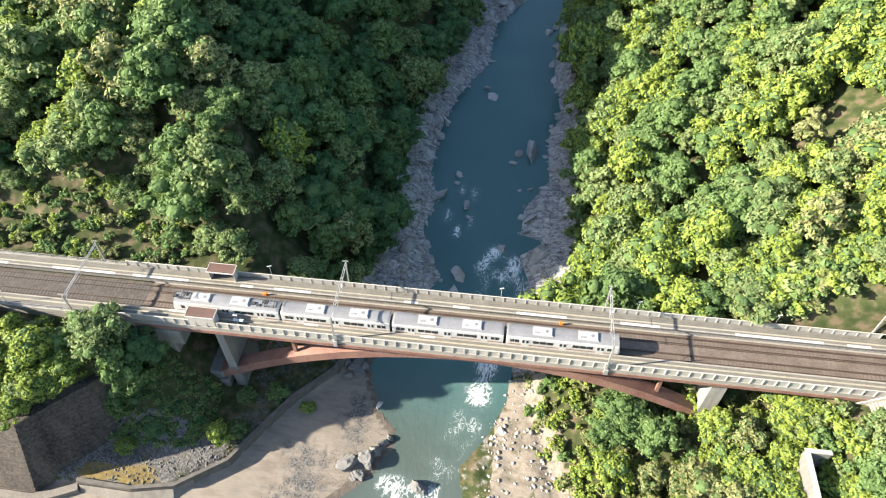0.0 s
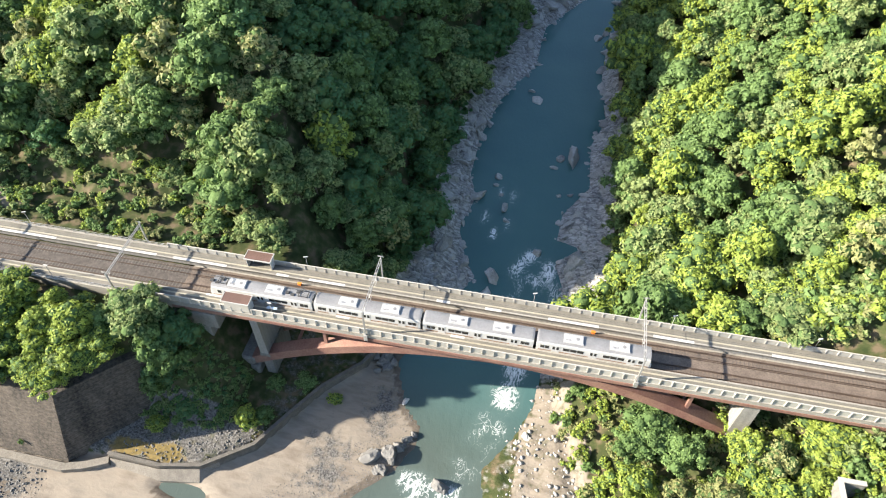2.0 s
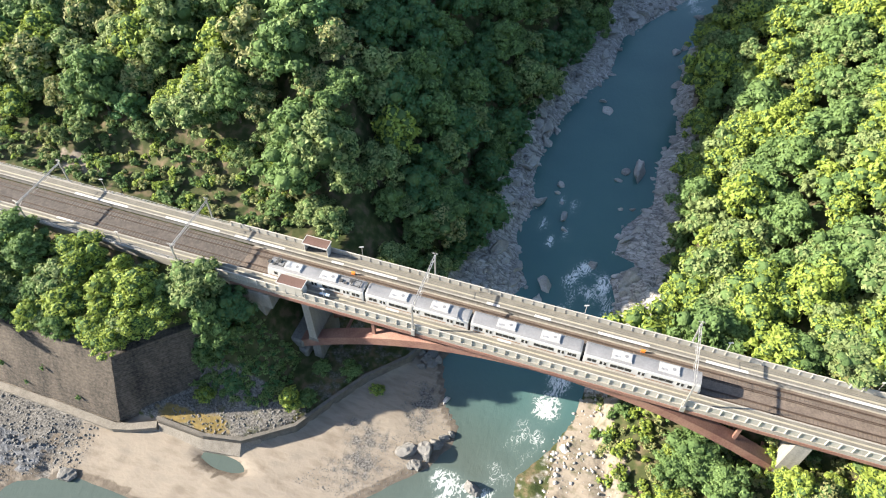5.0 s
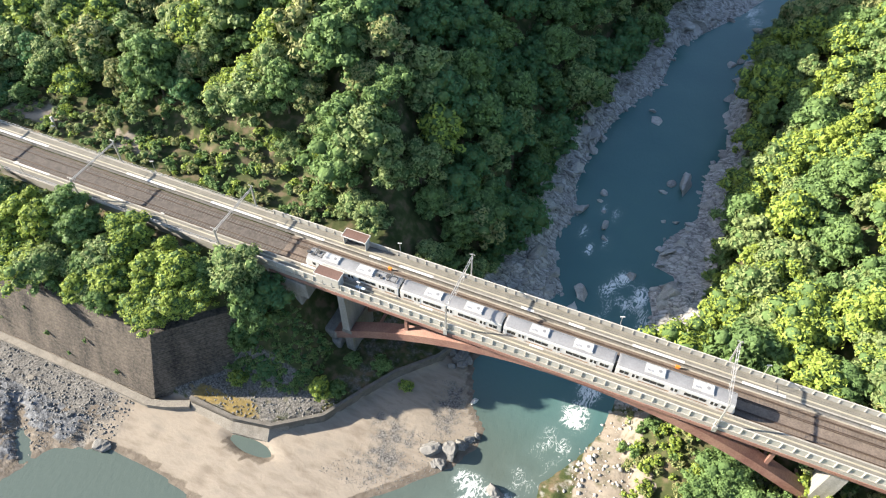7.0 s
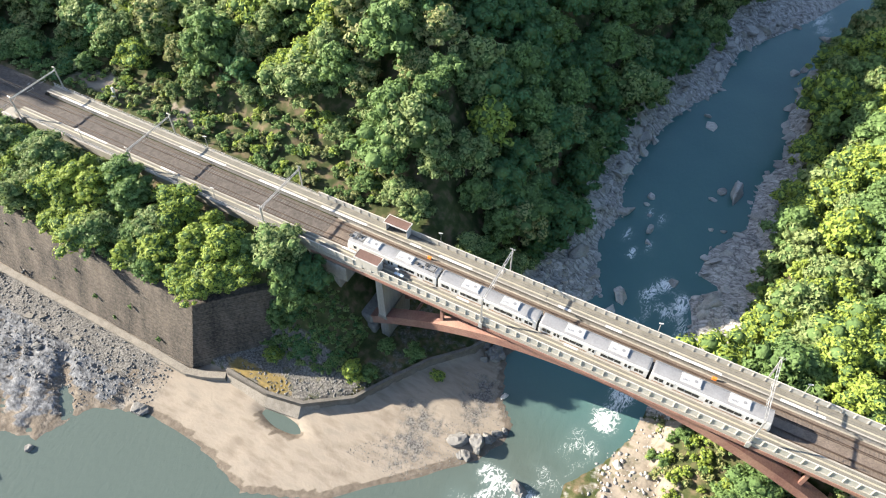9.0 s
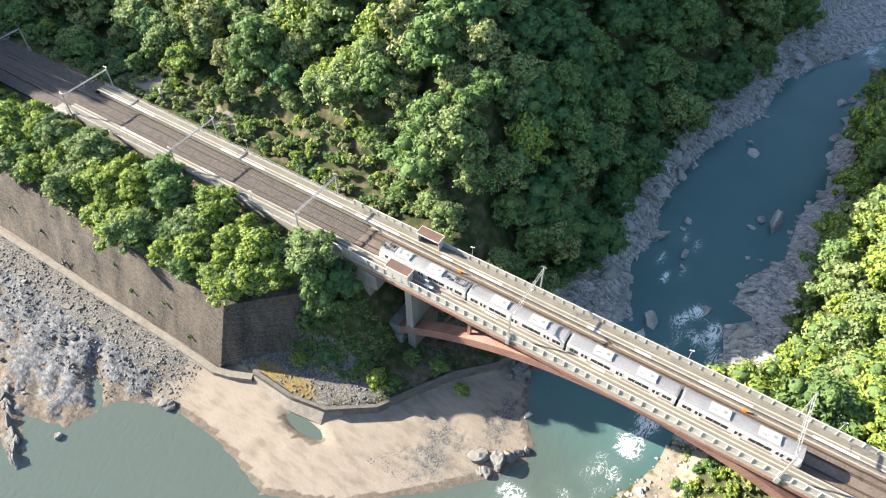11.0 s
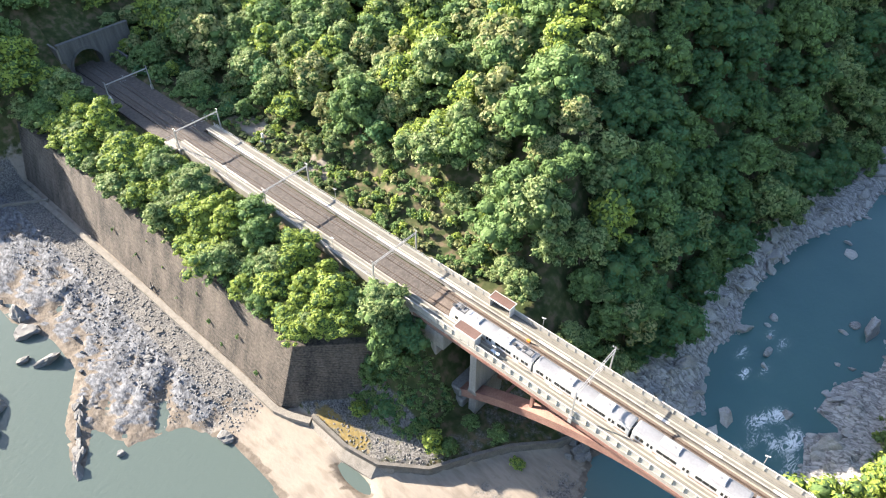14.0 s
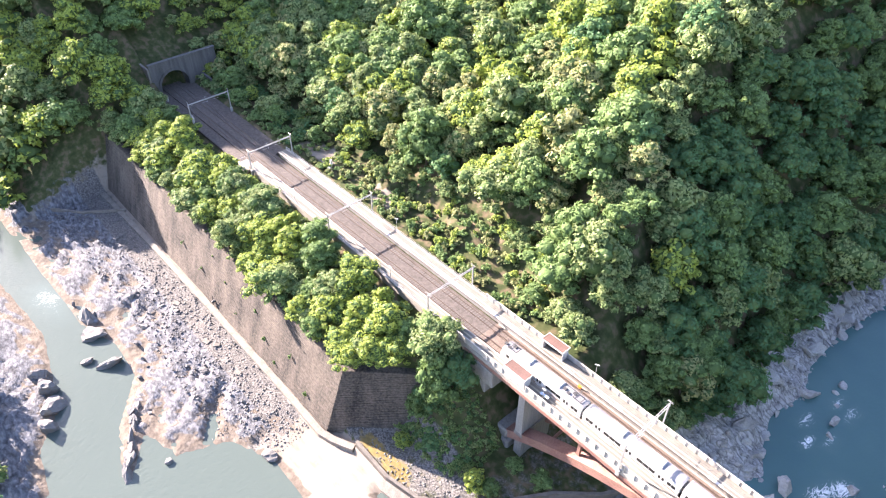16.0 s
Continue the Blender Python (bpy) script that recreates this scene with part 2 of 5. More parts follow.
def land(x, y):
    d = shore_distance(x, y)
    rough = fbm(x / 9, y / 9, 5, 3)
    fine = fbm(x / 2.3, y / 2.3, 4, 11)
    ridged = 1 - 2 * np.abs(fbm((x + 0.4 * y) / 4.5, (y - 0.3 * x) / 8, 3, 23))
    up = smooth(2, 14, y)
    right = x > 0 - 8
    rocky = np.clip(np.where(right, 0.3 + 0.7 * smooth(2, 14, y), up), 0, 1) * smooth(-1.5, 0.5, d)
    west = smooth(-84, -92, x) * smooth(-20, -30, y)
    z = np.where(d < 0, WATER - np.minimum(2.5, -d * 0.35) - 0.05, WATER + 0.02 + 0.055 * np.minimum(d, 14))
    z = z + rocky * smooth(0, 3, d) * (0.26 * np.minimum(d, 12) + 1.7 * ridged + 1.1 * fine)
    puddle = np.hypot((x + 58) / 6.5, (y + 30.6) / 1.9 + 0.12 * (x + 58) / 6.5)
    z = np.where(d > 0, z - 1.9 * np.clip(1.15 - puddle, 0, 0.85), z)
    # bedrock and rubble before the great wall
    beds = 1 - 2.2 * np.abs(fbm((0.6 * x + 0.8 * y) / 2.2, (0.8 * x - 0.6 * y) / 11, 4, 31))
    bare = smooth(-37, -43, y)
    z = z + west * smooth(0, 2.5, d) * (bare * (1.15 * beds + 0.5 * fine - 0.35) + (1 - bare) * (0.45 * fine + 0.25) + 0.02 * d)
    z = z + (1 - rocky) * (1 - west) * smooth(0.5, 4, d) * 0.15 * fine
    far_shore = smooth(-72, -84, y) * (x < -95) * (d > 0)
    z = z + far_shore * np.minimum(np.abs(d), 60) * 0.22
    # the other valley side
    sr = x - np.interp(y, *WOOD_R)
    steep = 0.26 + 0.42 * smooth(-6, 16, y)
    zr = -21.5 + steep * sr + 1.2 * rough
    zr = np.where((x > 46) & (np.abs(y) < 22), np.maximum(zr, -1.2 - 12 * (1 - smooth(46, 64, x)) - 7 * smooth(10, 22, -y)), zr)
    zr = np.where(np.abs(y) < 7, np.minimum(zr, -1.6), zr)
    z = np.where((sr > 0) & (d > 0), np.maximum(z, np.minimum(zr, 110)), z)
    # the spur above the line
    sl = np.interp(y, *WOOD_L) - x
    zl = -22 + 1.25 * sl + 2.5 * rough
    lit = 0.45 * (y - 15) + 0.28 * (x + 100) * smooth(14, 45, y) + 3 * rough
    lit = np.minimum(lit, 0.95 * (x + 124) + 0.1 * (y - 20) + 2 * rough)
    spur = np.minimum(np.minimum(zl, lit), 85)
    strip = np.minimum(zl, -0.4 + 0.25 * fine)
    zn = np.maximum(spur, strip)
    hill = np.minimum(np.minimum(0.85 * (-206 - x) + 2 * rough, 50), 46 + 0.8 * (y + 22))
    vale = np.minimum(0.22 * np.maximum(y - 18, 0) * smooth(-90, -150, x), 40)
    zn = np.where(x < -90, np.maximum(zn, np.maximum(hill, vale)), zn)
    z = np.where((y > 6.5) & (sl > 0) & (d > 0), np.maximum(z, zn), z)
    # the bank that carries the line, down to the top of the great wall
    bank = np.where(y > -6.5, -1.3, -1.6 - 5.0 * smooth(-8, -25, y) + 0.3 * fine)
    bank = np.where(x < -208, np.maximum(bank, hill), bank)
    edge = wall_line(y)
    on = (y > -24.2) & (y <= 6.5) & (x < np.minimum(edge - 5.0, -64))
    z = np.where(on, bank, z)
    # the terrace and the slope up to the abutment
    tr = in_terrace(x, y)
    grass = -22.2 + 1.65 * np.clip(-51.5 - x, 0, 10) * smooth(-21, -6, y) + 0.35 * fine
    grass = np.maximum(grass, np.where(y > 4, np.minimum(zl, -2), -99))
    inside = (tr > 0.2) & ~on & (x < -27) & (x > -84) & (y < 8)
    z = np.where(inside & (x > -84), np.maximum(z, grass), z)
    # the paved walk along the wall's foot
    walkway = (y < -24.2) & (y > -32.2) & (x < np.minimum(wall_line(y) - 1.5, -73)) & (x > -206)
    z = np.where(walkway, np.where(y > -30.4, -23.4, np.minimum(z, -23.6)), z)
    steep_w = np.minimum(np.minimum(0.8 * (-200 - x), 46 + 0.8 * (y + 22)), 50)
    gentle_w = -23.3 + 0.34 * np.maximum(-212 - x, 0)
    hillw = gentle_w + (np.maximum(steep_w, gentle_w) - gentle_w) * smooth(-66, -8, y)
    z = np.where((x < -203) & (y <= -6) & (d > 3), np.maximum(z, np.maximum(hillw, -23.5)), z)
    return z, d, rocky, west, inside, on, sl, sr


def lines(a, b, c, step, outer, first, last):
    core = np.arange(a, b + step / 2, step)
    low = np.linspace(first, a, c)[:-1]
    high = np.linspace(b, last, c)[1:]
    return np.concatenate([-np.geomspace(-outer, -first + 20, 8), low, core, high, np.geomspace(last + 20, outer * -1, 8)])


GX = lines(-150, 36, 85, 1.0, -1800, -330, 190)
GY = lines(-80, 120, 100, 1.0, -1800, -110, 340)
X, Y = np.meshgrid(GX, GY)
Z, D, ROCKY, WEST, TERR, ONBANK, SL, SR = land(X, Y)


def land_z(x, y):
    return float(land(np.array([float(x)]), np.array([float(y)]))[0][0])


def grid_mesh(name, gx, gy, X, Y, Z):
    nx, ny = len(gx), len(gy)
    me = bpy.data.meshes.new(name)
    i = (np.arange(ny - 1)[:, None] * nx + np.arange(nx - 1)[None, :]).ravel()
    quads = np.stack([i, i + 1, i + 1 + nx, i + nx], 1)
    me.vertices.add(nx * ny)
    me.vertices.foreach_set("co", np.stack([X.ravel(), Y.ravel(), Z.ravel()], 1).ravel())
    me.loops.add(quads.size)
    me.loops.foreach_set("vertex_index", quads.ravel())
    me.polygons.add(len(quads))
    me.polygons.foreach_set("loop_start", np.arange(0, quads.size, 4))
    me.update(calc_edges=True)
    me.polygons.foreach_set("use_smooth", np.ones(len(quads), bool))
    return me


def ground_material():
    m = bpy.data.materials.new("ground")
    m.use_nodes = True
    nt = m.node_tree
    b = nt.nodes["Principled BSDF"]
    b.inputs["Roughness"].default_value = 0.92
    b.inputs["Specular IOR Level"].default_value = 0.2
    geo = nt.nodes.new("ShaderNodeNewGeometry")

    def noise_at(scale, detail=5, stretch=None):
        n = nt.nodes.new("ShaderNodeTexNoise")
        n.inputs["Scale"].default_value, n.inputs["Detail"].default_value = scale, detail
        src = geo.outputs["Position"]
        if stretch:
            mp = nt.nodes.new("ShaderNodeMapping")
            mp.inputs["Scale"].default_value, mp.inputs["Rotation"].default_value = stretch, (0, 0, 0.5)
            nt.links.new(src, mp.inputs[0])
            src = mp.outputs[0]
        nt.links.new(src, n.inputs["Vector"])
        return n.outputs[0]

    def ramp(value, stops):
        r = nt.nodes.new("ShaderNodeValToRGB")
        while len(r.color_ramp.elements) < len(stops):
            r.color_ramp.elements.new(0.5)
        for e, (at, c) in zip(r.color_ramp.elements, stops):
            e.position, e.color = at, (*c, 1)
        nt.links.new(value, r.inputs[0])
        return r.outputs[0]

    def mixed(a, bb, attribute, wobble):
        at = nt.nodes.new("ShaderNodeAttribute")
        at.attribute_name = attribute
        s = nt.nodes.new("ShaderNodeMath")
        s.operation = 'ADD'
        nt.links.new(at.outputs["Fac"], s.inputs[0])
        nt.links.new(wobble, s.inputs[1])
        r = nt.nodes.new("ShaderNodeMapRange")
        r.inputs[1].default_value, r.inputs[2].default_value = 0.85, 1.1
        nt.links.new(s.outputs[0], r.inputs[0])
        mx = nt.nodes.new("ShaderNodeMix")
        mx.data_type = 'RGBA'
        nt.links.new(r.outputs[0], mx.inputs["Factor"])
        nt.links.new(a, mx.inputs["A"])
        nt.links.new(bb, mx.inputs["B"])
        return mx.outputs["Result"]

    wob = noise_at(0.6, 6)
    soil = ramp(noise_at(0.5, 8), [(0.35, (0.03, 0.044, 0.014)), (0.5, (0.055, 0.064, 0.024)), (0.66, (0.125, 0.096, 0.06))])
    sand = ramp(noise_at(0.22, 7, (1, 3, 1)), [(0.3, (0.18, 0.151, 0.121)), (0.55, (0.248, 0.214, 0.174)), (0.75, (0.206, 0.18, 0.149))])
    rock = ramp(noise_at(0.55, 9, (1, 2.6, 1)), [(0.3, (0.16, 0.154, 0.148)), (0.47, (0.34, 0.326, 0.31)), (0.66, (0.5, 0.48, 0.455))])
    crack = nt.nodes.new("ShaderNodeTexVoronoi")
    crack.feature = 'DISTANCE_TO_EDGE'
    crack.inputs["Scale"].default_value = 0.38
    lay = nt.nodes.new("ShaderNodeMapping")
    lay.inputs["Scale"].default_value, lay.inputs["Rotation"].default_value = (1, 2.4, 1), (0, 0, 0.9)
    shift = nt.nodes.new("ShaderNodeTexNoise")
    shift.inputs["Scale"].default_value, shift.inputs["Detail"].default_value = 0.8, 4
    nt.links.new(geo.outputs["Position"], shift.inputs["Vector"])
    bent = nt.nodes.new("ShaderNodeVectorMath")
    bent.operation = 'MULTIPLY_ADD'
    bent.inputs[1].default_value = (2.2, 2.2, 2.2)
    nt.links.new(shift.outputs["Color"], bent.inputs[0])
    nt.links.new(geo.outputs["Position"], bent.inputs[2])
    nt.links.new(bent.outputs[0], lay.inputs[0])
    nt.links.new(lay.outputs[0], crack.inputs["Vector"])
    gap = nt.nodes.new("ShaderNodeMapRange")
    gap.inputs[1].default_value, gap.inputs[2].default_value = 0.0, 0.1
    gap.inputs[3].default_value, gap.inputs[4].default_value = 0.45, 1.0
    nt.links.new(crack.outputs["Distance"], gap.inputs[0])
    split = nt.nodes.new("ShaderNodeMix")
    split.data_type, split.blend_type = 'RGBA', 'MULTIPLY'
    split.inputs["Factor"].default_value = 1.0
    nt.links.new(rock, split.inputs["A"])
    nt.links.new(gap.outputs[0], split.inputs["B"])
    rock = split.outputs["Result"]
    gravel = ramp(noise_at(2.6, 8), [(0.36, (0.058, 0.055, 0.052)), (0.5, (0.12, 0.114, 0.106)), (0.66, (0.2, 0.19, 0.176))])
    c = mixed(soil, sand, "sandy", wob)
    c = mixed(c, rock, "rocky", wob)
    c = mixed(c, gravel, "gravelly", wob)
    pale = ramp(noise_at(0.7, 10, (1, 1.7, 1)), [(0.32, (0.05, 0.052, 0.056)), (0.5, (0.112, 0.116, 0.125)), (0.66, (0.19, 0.196, 0.206))])
    c = mixed(c, pale, "pale_rock", wob)
    ochre = ramp(noise_at(1.2, 6), [(0.3, (0.13, 0.1, 0.04)), (0.6, (0.21, 0.155, 0.06))])
    c = mixed(c, ochre, "dry_grass", wob)
    wet = ramp(noise_at(0.8), [(0.3, (0.092, 0.076, 0.06)), (0.7, (0.165, 0.138, 0.11))])
    c = mixed(c, wet, "wet", wob)
    nt.links.new(c, b.inputs["Base Color"])
    bp = nt.nodes.new("ShaderNodeBump")
    bp.inputs["Distance"].default_value = 0.28
    firm = nt.nodes.new("ShaderNodeMath")
    firm.operation, firm.use_clamp = 'ADD', True
    firm.inputs[1].default_value = 0.25
    both = nt.nodes.new("ShaderNodeMath")
    both.operation = 'MAXIMUM'
    for k, key in enumerate(("rocky", "pale_rock")):
        an = nt.nodes.new("ShaderNodeAttribute")
        an.attribute_name = key
        nt.links.new(an.outputs["Fac"], both.inputs[k])
    nt.links.new(both.outputs[0], firm.inputs[0])
    nt.links.new(firm.outputs[0], bp.inputs["Strength"])
    nt.links.new(noise_at(1.5, 9, (1, 1.3, 1)), bp.inputs["Height"])
    nt.links.new(bp.outputs[0], b.inputs["Normal"])
    return m


def near_spot(x, y, cx, cy, rx, ry):
    return np.clip(1.25 - np.hypot((x - cx) / rx, (y - cy) / ry) * 0.6, 0, 1)


ground_me = grid_mesh("ground", GX, GY, X, Y, Z)
beach = (~TERR) & (~ONBANK) & (X < -8) & (X > -100) & (Y < 16) & (D > -3) & (Z < -21)
patches = np.maximum(near_spot(X, Y, -33, -20, 5, 8), near_spot(X, Y, -25, -8, 3, 8))
masks = {
    "sandy": np.where(beach, 1.0, 0) * (1 - 0.8 * WEST) + WEST * np.where((Z < -20) & (D > -2), 1.0, 0) + np.maximum(near_spot(X, Y, -140, 13, 7, 2.6), near_spot(X, Y, -113, 12.5, 6, 2.2)) * 0.8 * (Y > 8.5) + np.where((X > 2) & (SR < 3) & (Y < 6) & (D > 0), 0.62, 0) + np.where((X > 2) & (np.abs(Y - 105) < 14) & (D > 0) & (SR < 2), 1.0, 0),
    "rocky": np.where(beach | (WEST > 0.5), 0.0, ROCKY * np.where((SL < 2) & (X < 0) | (SR < 1.5) & (X >= -8), 1.0, 0)) * np.where((X > 2) & (Y < 6), 0.55, 1) ,
    "gravelly": WEST * np.where((Y > -45) & (Y < -31), 1.0, 0.3) * (Z < -20) + np.where(TERR & (X < -48) & (Y < -14), 0.62, 0) + np.where(TERR & (X > -50), 0.38, 0) + np.where(beach & (X > -48), 0.55 * patches, 0),
    "pale_rock": WEST * np.where((Y < -38) & (Z < -20), 0.82, 0.15) * (D > 0.3) * np.where(Z > -24.25, 1.0, 0.6),
    "dry_grass": np.where(TERR, near_spot(X, Y, -62.5, -25.2, 2.6, 1.5), 0) + np.where(TERR, near_spot(X, Y, -70, -25.5, 3.5, 1.2), 0),
    "wet": WEST * np.where((Z < -24.2) & (D > -2), 0.6, 0) + np.where(beach & (WEST < 0.5) & (D < 1.8) | (near_spot(X, Y, -58, -31.8, 6.5, 2.4) > 0.7) & beach, 0.7, 0),
}
for key, value in masks.items():
    at = ground_me.attributes.new(key, 'FLOAT', 'POINT')
    at.data.foreach_set("value", np.clip(value, 0, 1).astype(np.float32).ravel())
ground_me.materials.append(ground_material())
tagged(new("ground", ground_me), "valley ground of sand, bare rock, gravel and forest soil", "ground", kind="structure")


# ---- the river ----
def water_material():
    m = bpy.data.materials.new("river_water")
    m.use_nodes = True
    nt = m.node_tree
    b = nt.nodes["Principled BSDF"]
    b.inputs["IOR"].default_value = 1.33
    geo = nt.nodes.new("ShaderNodeNewGeometry")
    mp = nt.nodes.new("ShaderNodeMapping")
    mp.inputs["Scale"].default_value, mp.inputs["Rotation"].default_value = (1.2, 0.7, 1), (0, 0, -0.5)
    nt.links.new(geo.outputs["Position"], mp.inputs[0])
    rip = nt.nodes.new("ShaderNodeTexNoise")
    rip.inputs["Scale"].default_value, rip.inputs["Detail"].default_value = 1.1, 6
    nt.links.new(mp.outputs[0], rip.inputs["Vector"])
    fo = nt.nodes.new("ShaderNodeTexNoise")
    fo.inputs["Scale"].default_value, fo.inputs["Detail"].default_value, fo.inputs["Distortion"].default_value = 1.5, 10, 1.4
    nt.links.new(mp.outputs[0], fo.inputs["Vector"])
    at = nt.nodes.new("ShaderNodeAttribute")
    at.attribute_name = "rapid"
    s = nt.nodes.new("ShaderNodeMath")
    s.operation = 'ADD'
    nt.links.new(at.outputs["Fac"], s.inputs[0])
    r = nt.nodes.new("ShaderNodeMapRange")
    r.inputs[1].default_value, r.inputs[2].default_value = 0.82, 1.16
    crest = nt.nodes.new("ShaderNodeTexNoise")
    crest.inputs["Scale"].default_value, crest.inputs["Detail"].default_value, crest.inputs["Distortion"].default_value = 0.42, 4, 2.6
    nt.links.new(mp.outputs[0], crest.inputs["Vector"])
    last = crest.outputs[0]
    for op, value in (('SUBTRACT', 0.5), ('ABSOLUTE', 0.0), ('MULTIPLY', -7.0), ('ADD', 1.0), ('MAXIMUM', 0.0), ('MULTIPLY', 0.42)):
        step = nt.nodes.new("ShaderNodeMath")
        step.operation = op
        step.inputs[1].default_value = value
        nt.links.new(last, step.inputs[0])
        last = step.outputs[0]
    fleck = nt.nodes.new("ShaderNodeMath")
    fleck.operation = 'MULTIPLY_ADD'
    fleck.inputs[1].default_value = 0.45
    nt.links.new(fo.outputs[0], fleck.inputs[0])
    nt.links.new(last, fleck.inputs[2])
    nt.links.new(fleck.outputs[0], s.inputs[1])
    nt.links.new(s.outputs[0], r.inputs[0])
    tint = nt.nodes.new("ShaderNodeTexNoise")
    tint.inputs["Scale"].default_value = 0.06
    nt.links.new(geo.outputs["Position"], tint.inputs["Vector"])
    deep = nt.nodes.new("ShaderNodeMix")
    deep.data_type = 'RGBA'
    deep.inputs["A"].default_value, deep.inputs["B"].default_value = (0.044, 0.112, 0.118, 1), (0.078, 0.158, 0.148, 1)
    nt.links.new(tint.outputs[0], deep.inputs["Factor"])
    downstream_tone = nt.nodes.new("ShaderNodeAttribute")
    downstream_tone.attribute_name = "downstream_tone"
    murky = nt.nodes.new("ShaderNodeMix")
    murky.data_type = 'RGBA'
    murky.inputs["B"].default_value = (0.078, 0.094, 0.082, 1)
    nt.links.new(downstream_tone.outputs["Fac"], murky.inputs["Factor"])
    nt.links.new(deep.outputs["Result"], murky.inputs["A"])
    mx = nt.nodes.new("ShaderNodeMix")
    mx.data_type = 'RGBA'
    mx.inputs["B"].default_value = (0.75, 0.77, 0.76, 1)
    nt.links.new(r.outputs[0], mx.inputs["Factor"])
    stir = nt.nodes.new("ShaderNodeMix")
    stir.data_type = 'RGBA'
    stir.inputs["B"].default_value = (0.14, 0.2, 0.19, 1)
    half = nt.nodes.new("ShaderNodeMath")
    half.operation = 'MULTIPLY'
    half.inputs[1].default_value = 0.75
    nt.links.new(at.outputs["Fac"], half.inputs[0])
    nt.links.new(half.outputs[0], stir.inputs["Factor"])
    nt.links.new(murky.outputs["Result"], stir.inputs["A"])
    nt.links.new(stir.outputs["Result"], mx.inputs["A"])
    nt.links.new(mx.outputs["Result"], b.inputs["Base Color"])
    rr = nt.nodes.new("ShaderNodeMapRange")
    rr.inputs[3].default_value, rr.inputs[4].default_value = 0.12, 0.8
    nt.links.new(r.outputs[0], rr.inputs[0])
    nt.links.new(rr.outputs[0], b.inputs["Roughness"])
    bp = nt.nodes.new("ShaderNodeBump")
    bp.inputs["Distance"].default_value, bp.inputs["Strength"].default_value = 0.12, 0.6
    nt.links.new(rip.outputs[0], bp.inputs["Height"])
    nt.links.new(bp.outputs[0], b.inputs["Normal"])
    return m


RAPIDS = [(-13.6, 50.6, 1.6, 3), (-10.9, 60.7, 1.5, 2.5), (-6.9, 59.5, 1.3, 3.5), (-7.0, 49.6, 1.5, 3), (-10.7, 45.5, 1.6, 2.5), (-0.7, 40.2, 3.4, 3), (4.2, 36.5, 2.4, 5), (0.7, 31, 4.5, 4), (6, 29.5, 2, 4), (-3, 35, 2.5, 4),
          (-3, 24, 2.2, 4), (0.5, 17, 2.2, 5), (0, 8, 2.8, 5), (-1.5, 0.5, 3.2, 5), (-3, -6, 3.2, 4), (-5, -11, 3.6, 4), (-6.6, -15.4, 4, 4), (-17, -20, 3, 4.5), (-12, -22.5, 5, 4), (-7, -22, 4.5, 4), (-18, -26.5, 4, 4), (13.5, 174, 5, 9), (-163, -63, 8, 3), (-136, -64, 3, 2)]
RAPIDS = [(x, y, rx * 1.1, ry * 1.1) for x, y, rx, ry in RAPIDS]
wx, wy = np.concatenate([np.arange(-335, -36, 5.0), np.arange(-36, 30, 1.5), np.arange(30, 160, 6.0)]), np.concatenate([np.arange(-265, -34, 6.0), np.arange(-34, 74, 1.5), np.arange(74, 425, 3.0)])
WX, WY = np.meshgrid(wx, wy)
rap = np.zeros(WX.shape)
for cx, cy, rx, ry in RAPIDS:
    rap = np.maximum(rap, 0.56 * np.clip(1.3 - np.hypot((WX - cx) / rx, (WY - cy) / ry), 0, 1))
rap *= np.clip(0.8 + 1.3 * fbm(WX / 2.6, WY / 4.2, 3, 71), 0.1, 1.25)
wz = WATER + 0.09 * fbm(WX / 3, WY / 5, 3, 41) + 0.4 * rap * fbm(WX / 2, WY / 2, 2, 47)
water_me = grid_mesh("water", wx, wy, WX, WY, wz)
# the water's colour turns greyer towards the downstream pools
at = water_me.attributes.new("downstream_tone", 'FLOAT', 'POINT')
at.data.foreach_set("value", (0.9 * smooth(12, -22, WY + 0.25 * WX)).astype(np.float32).ravel())
at = water_me.attributes.new("rapid", 'FLOAT', 'POINT')
at.data.foreach_set("value", rap.astype(np.float32).ravel())
water_me.materials.append(water_material())
tagged(new("water", water_me), "dark teal river water with white rapids between rock banks", "river", kind="structure")


# ---- trees ----
def ico():
    bm = bmesh.new()
    bmesh.ops.create_icosphere(bm, subdivisions=1, radius=1.0)
    v = np.array([p.co[:] for p in bm.verts])
    f = np.array([[q.index for q in p.verts] for p in bm.faces])
    bm.free()
    return v, f


ICO_V, ICO_F = ico()
OCT_V = np.array([(1, 0, 0), (-1, 0, 0), (0, 1, 0), (0, -1, 0), (0, 0, 1), (0, 0, -1)], float)
OCT_F = np.array([(0, 2, 4), (2, 1, 4), (1, 3, 4), (3, 0, 4), (2, 0, 5), (1, 2, 5), (3, 1, 5), (0, 3, 5)])


